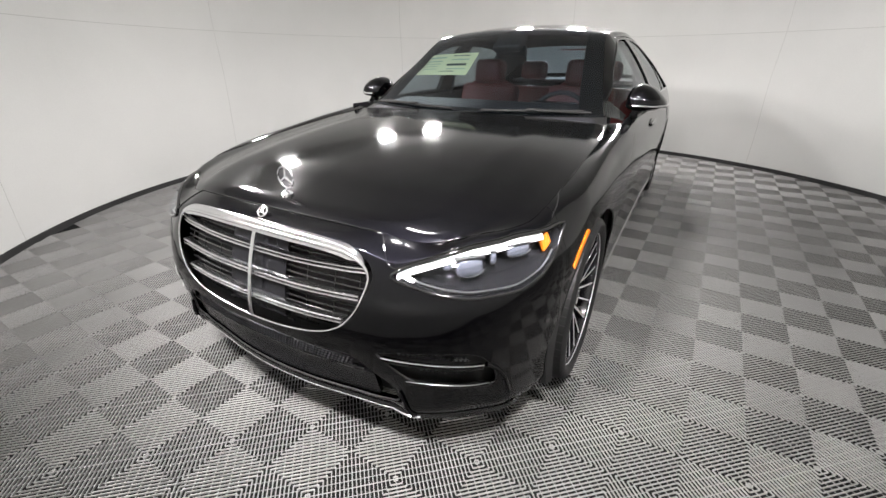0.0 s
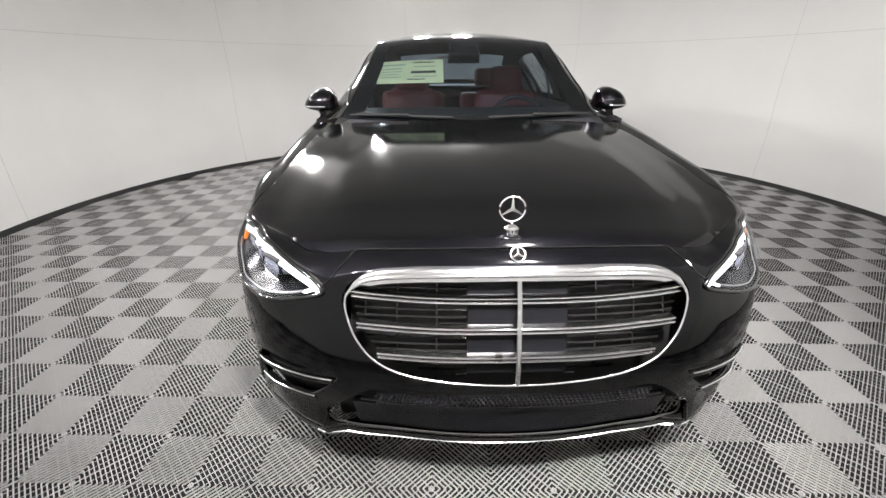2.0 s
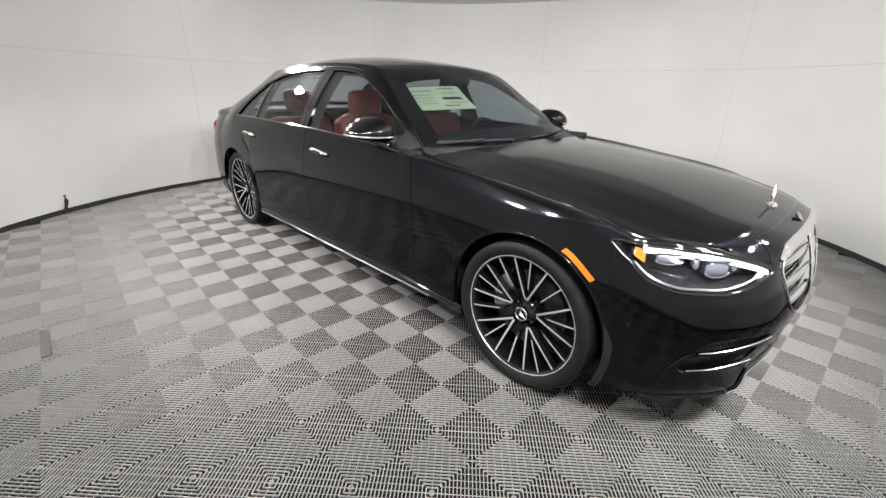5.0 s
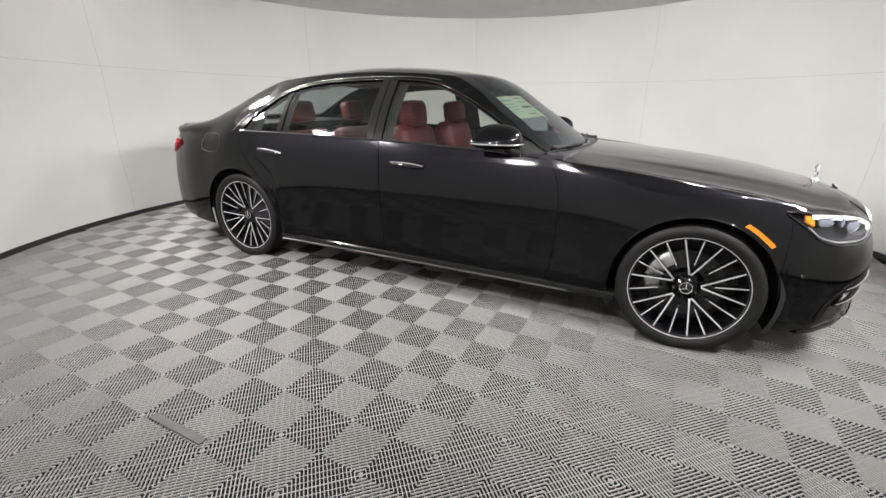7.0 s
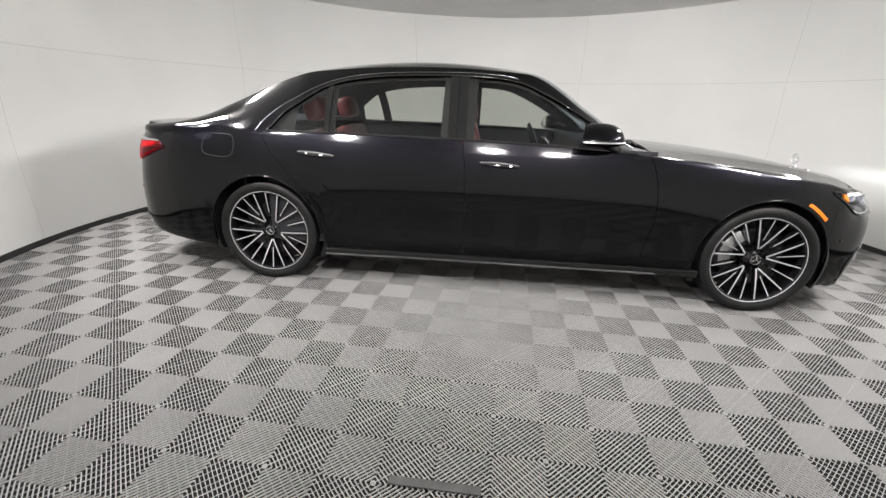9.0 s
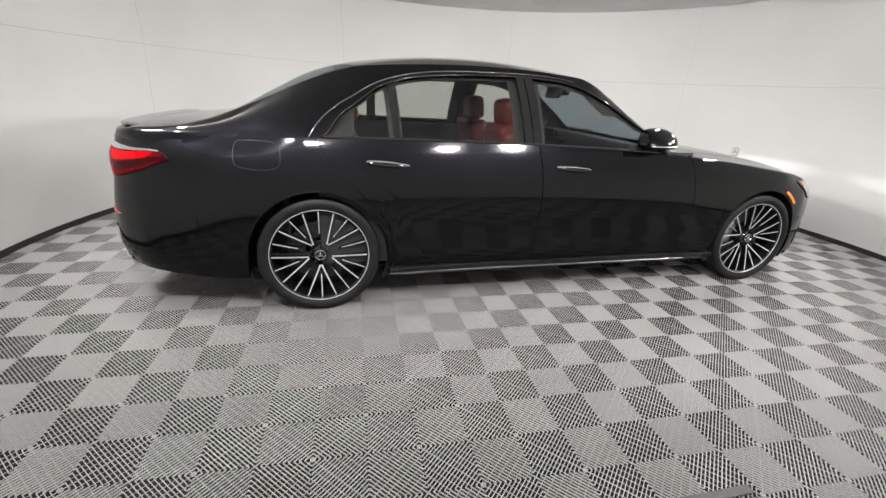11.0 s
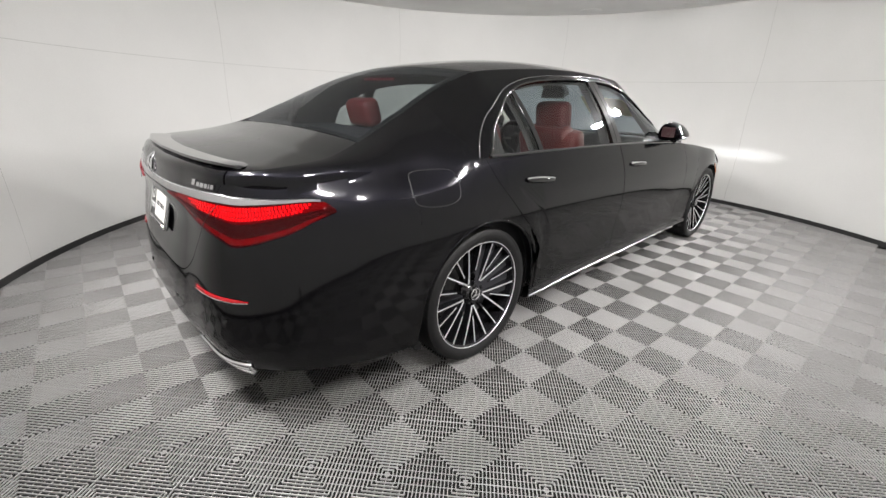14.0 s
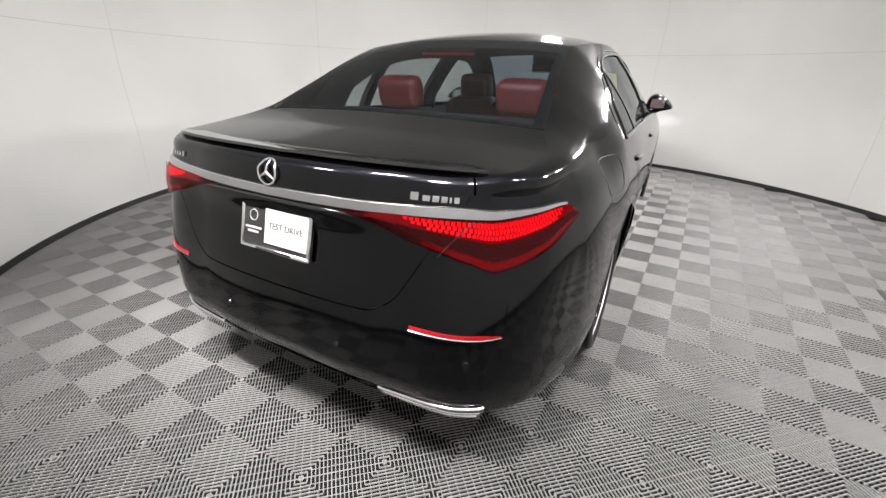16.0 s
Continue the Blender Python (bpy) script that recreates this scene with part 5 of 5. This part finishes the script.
pc = Vector((-2.722, 0, .784))
tilt = Matrix.Translation(pc) @ Matrix.Rotation(radians(14), 4, "Y") @ Matrix.Rotation(radians(-90), 4, "Z")


def on_plate(bm):
    bmesh.ops.transform(bm, matrix=tilt, verts=bm.verts)
    return bm


plate = part("plate_holder", on_plate(box_bm(.315, .012, .165, .004, 2)), M_DARK, car, "dealer plate in a chrome frame")
bm = bmesh.new()
for sx, sz, ax, az in ((.318, .014, 0, .077), (.318, .014, 0, -.077), (.013, .168, .1525, 0), (.013, .168, -.1525, 0)):
    box_bm(sx, .014, sz, .003, 1, (ax, -.004, az), bm)
part("plate_frame", on_plate(bm), M_CHROME, plate, "chrome plate frame")
part("plate_card", on_plate(box_bm(.190, .004, .118, .001, 1, (.050, -.008, .004))), M_CARD, plate, "off-white card with black words")
for hx, hz, w_ in ((-.10, -.012, .075), (-.10, -.026, .05)):
    part("print_bar", on_plate(box_bm(w_, .003, .007, 0, 1, (hx, -.0085, hz))), M_GREYPRINT, plate)
part("print_bar", on_plate(box_bm(.16, .003, .006, 0, 1, (0, -.0115, -.077))), M_DARK, plate)
ringp = [tilt @ Vector((-.10 + .018 * math.cos(t), -.009, .03 + .018 * math.sin(t))) for t in np.arange(28) * 2 * np.pi / 28]
tube("plate_mark", ringp, .0018, M_GREYPRINT, plate, "small grey ring mark", 6, True)
fc = bpy.data.curves.new("words", "FONT")
fc.body, fc.size, fc.align_x, fc.align_y, fc.extrude = "TEST DRIVE", .030, "CENTER", "CENTER", .0006
tx = new("words", fc)
fc.materials.append(M_INK)
tx.parent = plate
tx.matrix_basis = tilt @ Matrix.Translation((.050, -.0108, .006)) @ Matrix.Rotation(radians(90), 4, "X")
# plate recess shadow gap lines on the lid, parted by the recess rim
k = np.linspace(14.05, 15.95, 40)
tube("recess_rim", tail(k, .888 + 0 * k, .002), .006, M_GLOSS, trunk, "black edge above the plate recess", 8)

# high brake lamp behind the rear window
y = np.linspace(-.145, .145, 16)
tube("high_brake_lamp", np.stack([-1.553 + .15 * y ** 2, y, 1.352 + 0 * y], -1), .008, M_REDLENS, car, "slim red high brake lamp", 8)
# aerial fin on the deck edge of the far side is a small black blade
fin = tube("window_blade", [(-2.13, .63, 1.085), (-2.11, .63, 1.098), (-2.08, .635, 1.108)], .006, M_DARK, car, "small black blade beside the rear window", 6, radii=[.008, .006, .003])

# ---- mirrors, handles, fuel flap ----
for s, side in SIDES:
    def warp(B):
        """Flat towards the rear, sloping in towards the door, domed above a low waist."""
        B = B.copy()
        B[..., 0] = np.where(B[..., 0] < -.088, -.088 + (B[..., 0] + .088) * .15, B[..., 0])
        B[..., 0] += -.18 * B[..., 1] - .25 * np.maximum(B[..., 1] - .05, 0)
        B[..., 2] *= np.where(B[..., 2] > 0, .106, .036)
        B[..., 2] *= 1 - .08 * np.clip(B[..., 1] / .1, -1, 0) - .62 * np.clip((B[..., 1] + .035) / .145, 0, 1) ** 1.8
        return B + np.array([.528, .924, 1.036])
    B = warp(blob(0, .008, 0, .145, .104, 1.0, 2.5, 40, 24))
    mir = sheet("door_mirror", both(B, s), M_PAINT, car, "gloss black door mirror with a bright lower strip", flip=s < 0)
    th = np.radians(np.linspace(-25, 118, 34))
    cs, sn = np.cos(th), np.sin(th)
    stp = warp(np.stack([(.147 * np.sign(cs) * abs(cs) ** .8), .008 + .106 * np.sign(sn) * abs(sn) ** .8, 0 * th], -1))
    tube("mirror_strip", both(stp, s), .0052, M_CHROME, mir, "bright indicator strip", 8)
    g = np.array([[(.430 - .18 * (yv - .924), yv, zv) for zv in np.linspace(1.032, 1.104, 5)] for yv in np.linspace(.872, .972, 7)])
    sheet("mirror_glass", both(g, s), M_CHROME, mir, "mirror glass", flip=s > 0)
    arm = np.array([(.66, .89, .985), (.64, .90, .993), (.61, .91, 1.005), (.585, .92, 1.020)])
    tube("mirror_arm", both(arm, s), .02, M_GLOSS, mir, "gloss black mirror foot", 10, radii=[.026, .024, .026, .034])
    # flush handles with a bright upper edge
    for x0, x1, z0, z1 in ((.068, -.168, .872, .884), (-1.100, -1.336, .884, .903)):
        x = np.linspace(x0, x1, 22)
        kx = k_of_x(x)
        zc = np.linspace(z0, z1, 22) - .004
        env = np.sin(np.pi * np.linspace(.03, .97, 22)) ** .35
        rows = [skin(kx, zc + dz * env, o * env) for dz, o in ((.018, .0), (.014, .016), (.004, .022), (-.008, .021), (-.014, .014), (-.018, .0))]
        hd = sheet("door_handle", both(np.stack(rows, 1), s), M_GLOSS, car, "flush black door handle with bright upper edge", flip=s > 0)
        tube("handle_edge", both(skin(kx, zc + .0135 * env, .0165 * env + .001), s), .0042, M_CHROME, hd, "chrome edge", 6)
    if s < 0:
        # fuel flap outline on the right quarter
        o = rounded([(-2.018, .955), (-2.0, .984), (-1.91, .990), (-1.82, .984), (-1.79, .955), (-1.784, .91), (-1.795, .868), (-1.85, .850), (-1.93, .850), (-2.005, .868), (-2.02, .91)], 5)
        tube("fuel_flap", both(skin(k_of_x(o[:, 0]), o[:, 1], .0002), s), .0015, M_DARK, car, "fuel flap shut line", 6, True)
    # wheel-side parking sensor on the nose
    for kx, z in ((4.05, .50),):
        c = skin(np.array([kx]), z, .001)[0]
        nrm = plan(np.array([kx]))[1][0]
        R = revolve([(0, .003), (.009, .003), (.011, -.003)], 16)
        ang = math.atan2(nrm[1], nrm[0]) - math.pi / 2
        Q = np.stack([R[..., 0] * math.cos(ang) - R[..., 1] * math.sin(ang), R[..., 0] * math.sin(ang) + R[..., 1] * math.cos(ang), R[..., 2]], -1) + c
        sheet("parking_sensor", both(Q, s), M_GLOSS, car, "small round parking sensor", flip=s > 0)

# ---- cabin ----
def soft_box(name, sx, sy, sz, bevel, loc, rot, material, parent, label="", bulge=0.0):
    bm = box_bm(sx, sy, sz, bevel, 4)
    if bulge:
        for v in bm.verts:
            v.co.x += bulge * (1 - (2 * v.co.y / sy) ** 2) * (1 if v.co.x > 0 else 0)
    ob = part(name, bm, material, parent, label, angle=60)
    ob.matrix_basis = pose(*loc, *rot)
    return ob


def place(parent_ob, child, m):
    child.matrix_basis = parent_ob.matrix_basis.inverted() @ m


for s, side in SIDES:
    y = .385 * s
    seat = soft_box("front_seat", .52, .50, .16, .06, (.02, y, .55), (0, -8, 0), M_LEATHER, car, "red leather front seat")
    bk = soft_box("backrest", .15, .50, .62, .06, (0, 0, 0), (0, 0, 0), M_LEATHER, seat, "", .03)
    place(seat, bk, pose(-.25, y, .77, 0, -17, 0))
    sh = soft_box("shoulder_pad", .13, .36, .18, .055, (0, 0, 0), (0, 0, 0), M_LEATHER, seat, "", .02)
    place(seat, sh, pose(-.335, y, 1.005, 0, -15, 0))
    hr = soft_box("headrest", .12, .26, .19, .058, (0, 0, 0), (0, 0, 0), M_LEATHER, seat, "red leather headrest", .025)
    place(seat, hr, pose(-.315, y, 1.165, 0, -8, 0))
    rs = soft_box("rear_seat", .50, .62, .18, .06, (-1.02, .38 * s, .52), (0, -8, 0), M_LEATHER, car, "red leather rear seat")
    bk = soft_box("backrest", .16, .60, .56, .06, (0, 0, 0), (0, 0, 0), M_LEATHER, rs, "", .03)
    place(rs, bk, pose(-1.34, .38 * s, .73, 0, -24, 0))
    hr = soft_box("headrest", .12, .27, .175, .055, (0, 0, 0), (0, 0, 0), M_LEATHER, rs, "red leather headrest", .02)
    place(rs, hr, pose(-1.43, .37 * s, 1.155, 0, -14, 0))
    # door inner panel
    P = np.array([[(x, s * (.885 if z < .9 else .872), z) for z in (.28, .6, .9, .985)] for x in np.linspace(.9, -1.6, 12)])
    sheet("door_panel", P, M_CABIN, car, "black inner door panel", flip=s > 0)
    # belt strap on the pillar
    tube("seat_belt", [(-.34, s * .70, 1.30), (-.34, s * .74, 1.15), (-.33, s * .78, .98)], .012, M_CABIN, car, "dark seat belt", 6, flat=.3)
mid = soft_box("centre_console", .95, .26, .30, .04, (-.05, 0, .55), (0, -4, 0), M_CABIN, car, "dark centre console")
dash = soft_box("dashboard", .50, 1.50, .26, .07, (.68, 0, .865), (0, 6, 0), M_CABIN, car, "black dashboard with screens")
scr = soft_box("centre_screen", .02, .25, .30, .008, (0, 0, 0), (0, 0, 0), M_GLOSS, dash, "dark centre screen")
place(dash, scr, pose(.40, 0, .86, 0, -35, 0))
scr = soft_box("driver_screen", .02, .30, .13, .006, (0, 0, 0), (0, 0, 0), M_GLOSS, dash, "dark driver screen")
place(dash, scr, pose(.44, .385, .955, 0, -12, 0))
swc = Matrix.Translation((.30, .385, .90)) @ Matrix.Rotation(radians(-24), 4, "Y")
rim = tube("steering_wheel", [swc @ Vector((0, .182 * math.cos(t), .175 * math.sin(t))) for t in np.arange(40) * 2 * np.pi / 40], .015, M_CABIN, car, "black steering wheel", 10, True)
for a in (0, 180, 250, 290):
    a = radians(a)
    tube("wheel_spoke", [swc @ Vector((.01, .05 * math.cos(a), .05 * math.sin(a))), swc @ Vector((0, .175 * math.cos(a), .168 * math.sin(a)))], .012, M_SATIN if a < 3.5 else M_CABIN, rim, "", 8)
B = blob(0, 0, 0, .03, .075, .06, 3)
Bm = np.array([list(swc @ Vector(p)) for p in B.reshape(-1, 3)]).reshape(B.shape)
sheet("wheel_boss", Bm, M_CABIN, rim)
bm = box_bm(.03, .22, .07, .012, 3)
im = part("inner_mirror", bm, M_DARK, car, "black inner mirror on the windscreen")
im.matrix_basis = pose(.235, 0, 1.315, 0, 14, 0)
mh = part("sensor_housing", box_bm(.16, .20, .05, .02, 3), M_DARK, im, "black sensor housing")
mh.matrix_basis = im.matrix_basis.inverted() @ pose(.262, 0, 1.362, 0, 30, 0)
# tub, shelf, headliner
bm = bmesh.new()
for sx, sy, sz, at in ((2.9, 1.74, .02, (-.45, 0, .33)), (.02, 1.74, .62, (.96, 0, .63)), (.02, 1.70, .60, (-1.78, 0, .64))):
    box_bm(sx, sy, sz, 0, 1, at, bm)
part("cabin_tub", bm, M_CABIN, car, "dark cabin floor and bulkheads", smooth=False)
part("parcel_shelf", box_bm(.62, 1.30, .03, .01, 2, (-1.84, 0, 1.055)), M_CABIN, car, "dark rear shelf")
Pl = Pr.copy()
Pl[..., 2] -= .035
Pl[..., 1] *= .97
sheet("headliner", Pl, M_LINING, car, "dark headliner", flip=True)
# black ceramic border round windscreen and rear window
def border(name, P, wu, wv, lift):
    n, m = P.shape[:2]
    keep = np.zeros((n - 1, m - 1), bool)
    keep[:wu], keep[-wu:], keep[:, :wv[0]], keep[:, m - 1 - wv[1]:] = True, True, True, True
    sheet(name, P + np.array([0, 0, -lift]), M_CERAMIC, car, "black border of the glass", keep=keep)


border("screen_border", Pw, 5, (3, 4), .004)
border("rear_border", Pg, 2, (3, 2), .004)

# ---- small things in the room ----
bm = box_bm(.32, .036, .006, .002, 1)
strip = part("floor_strip", bm, M_STRIP, None, "dark grey flat strip lying on the tiles")
strip.matrix_basis = pose(-.238, -2.495, .0035, 0, 0, -1)
tagged(strip, category="strip")
a = radians(-144)
c, s_ = math.cos(a), math.sin(a)
pts = [(ROOM_X + r * math.cos(a + d), ROOM_Y + r * math.sin(a + d), z) for r, d, z in ((ROOM_R - .05, .012, .012), (ROOM_R - .035, .006, .03), (ROOM_R - .03, 0, .07), (ROOM_R - .03, -.006, .13), (ROOM_R - .03, -.004, .19))]
cable = tube("cable_end", pts, .014, M_DARK, None, "black cable end sticking up at the wall's foot", 8, radii=[.010, .016, .014, .018, .012])
tagged(cable, category="cable")

# housings and glowing lenses of the added round downlights
def downlight():
    P = revolve([(.132, .012), (.148, .010), (.152, .0), (.14, -.05), (.12, -.07), (.0, -.07)], 32)[:, :, [0, 2, 1]] * np.array([1, 1, -1])
    d = sheet("downlight", P, M_WHITE, None, "added round white downlight in the ceiling, out of view", flip=True)
    tagged(d, category="downlight", group="downlights in the ceiling")
    sheet("lens", revolve([(.0, .0), (.132, .0)], 32)[:, :, [0, 2, 1]] + np.array([0, 0, .006]), M_LAMP, d, "glowing lens", flip=True)
    return d


first = downlight()
first.matrix_basis = down_pose(*DOWN[0][:2])
for az, far, watt in DOWN[1:]:
    copy_thing(first, down_pose(az, far))

# flat grey discs on the ceiling at the added fill lights
for az, far, watt, throw in FLOOR_FILLS:
    P = revolve([(.118, -.006), (.122, -.009), (.145, -.009), (.150, -.001)], 32)[:, :, [0, 2, 1]]
    can = sheet("ceiling_lamp", P, M_CEIL, None, "added flat grey disc at a floor fill light by the wall", flip=True)
    tagged(can, category="ceiling lamp", group="flat lamps on the ceiling")
    can.location = fill_place(az, far)
    sheet("lens", revolve([(.0, -.005), (.118, -.006)], 32)[:, :, [0, 2, 1]], M_CEIL, can, "added grey plate in ceiling paint", flip=True)

# ---- floor tiles: four quarters with diagonal ribs, in alternating directions ----
TILE, TURN_F = 0.398, radians(-2.4)
TX0, TY0 = 0.969, -1.970          # a tile's centre, where the ribs form nested squares
RIBS = 21                         # ribs from corner to corner of a quarter
RIB_DEEP, RIB_W, WEBS = 0.0064, 0.0028, 4     # height and width of the ribs over the dark base, webs on each side of the diagonal


def tile_mesh():
    verts, faces = [], []
    q = TILE / 2

    def bar(p0, p1, w, z1, crown):
        """A rib or web from the base up to z1: crown, its (share of half the width, drop) from one foot to the middle."""
        d = np.array(p1) - np.array(p0)
        d = d / np.linalg.norm(d)
        n = np.array([-d[1], d[0]]) * w / 2
        b = len(verts)
        line = [(1, -RIB_DEEP)] + [(f, z1 - drop) for f, drop in crown]
        line += [(-f, z) for f, z in line[::-1]]
        for f, z in line:
            for p in (p0, p1):
                verts.append((p[0] + n[0] * f, p[1] + n[1] * f, z))
        for k in range(len(line) - 1):
            faces.append((b + 2 * k, b + 2 * k + 1, b + 2 * k + 3, b + 2 * k + 2))

    half_round = [(1, .5 * RIB_W), (.866, .25 * RIB_W), (.5, .067 * RIB_W)]
    for ix in (0, 1):
        for iy in (0, 1):
            ox, oy = -q + ix * q, -q + iy * q
            # ribs across the line from the tile's centre to its corner
            same = (ix == iy)
            for k in range(RIBS):
                t = (k + 0.5) / RIBS * 2 * q          # u + v = t  (or q - u + v = t)
                lo, hi = max(0.0, t - q), min(q, t)
                a, b2 = (lo, t - lo), (hi, t - hi)
                if not same:
                    a, b2 = (q - a[0], a[1]), (q - b2[0], b2[1])
                p0, p1 = (ox + a[0], oy + a[1]), (ox + b2[0], oy + b2[1])
                bar(p0, p1, RIB_W, 0.0, half_round)
            # flat webs tie the ribs together: one on the diagonal, lower ones beside it
            for k in range(-WEBS, WEBS + 1):
                s = k / (WEBS + 1) * q
                a, b2 = (max(0.0, s), max(0.0, -s)), (min(q, q + s), min(q, q - s))
                if not same:
                    a, b2 = (q - a[0], a[1]), (q - b2[0], b2[1])
                bar((ox + a[0], oy + a[1]), (ox + b2[0], oy + b2[1]), (.0018 if k == 0 else .0022), (-.0034 if k == 0 else -.0058), [(1, 0)])
    me = bpy.data.meshes.new("floor_tile")
    me.from_pydata(verts, [], faces)
    me.materials.append(M_TILE)
    me.polygons.foreach_set("use_smooth", [True] * len(faces))
    me.update()
    return me, np.array(verts), faces


TILE_ME, TILE_V, TILE_F = tile_mesh()
cF, sF = math.cos(TURN_F), math.sin(TURN_F)
spots = []
for i in range(-14, 15):
    for j in range(-14, 15):
        x, y = TX0 + (i * cF - j * sF) * TILE, TY0 + (i * sF + j * cF) * TILE
        if math.hypot(x - ROOM_X, y - ROOM_Y) < ROOM_R + 0.12:
            spots.append((x, y))
near = sorted(spots, key=lambda p: (abs(math.hypot(p[0], p[1]) - 2.9), p))[:300]
near = set(near)
rest_v, rest_f = [], []
for x, y in spots:
    if (x, y) in near:
        ob = new("floor_tile", TILE_ME)
        ob.parent = floor
        ob.matrix_parent_inverse = Matrix.Identity(4)
        ob.location = (x - ROOM_X, y - ROOM_Y, 0.0066)
        ob.rotation_euler = (0, 0, TURN_F)
    else:
        P = TILE_V.copy()
        X = P[:, 0] * cF - P[:, 1] * sF + x - ROOM_X
        Y = P[:, 0] * sF + P[:, 1] * cF + y - ROOM_Y
        base = len(rest_v)
        rest_v.extend(zip(X.tolist(), Y.tolist(), (P[:, 2] + 0.0066).tolist()))
        rest_f.extend([tuple(base + k for k in f) for f in TILE_F])
if rest_v:
    ob = mesh_object("floor_tiles", rest_v, rest_f, M_TILE, floor, "far grey ribbed floor tiles")
    tagged(ob, kind="stuff")
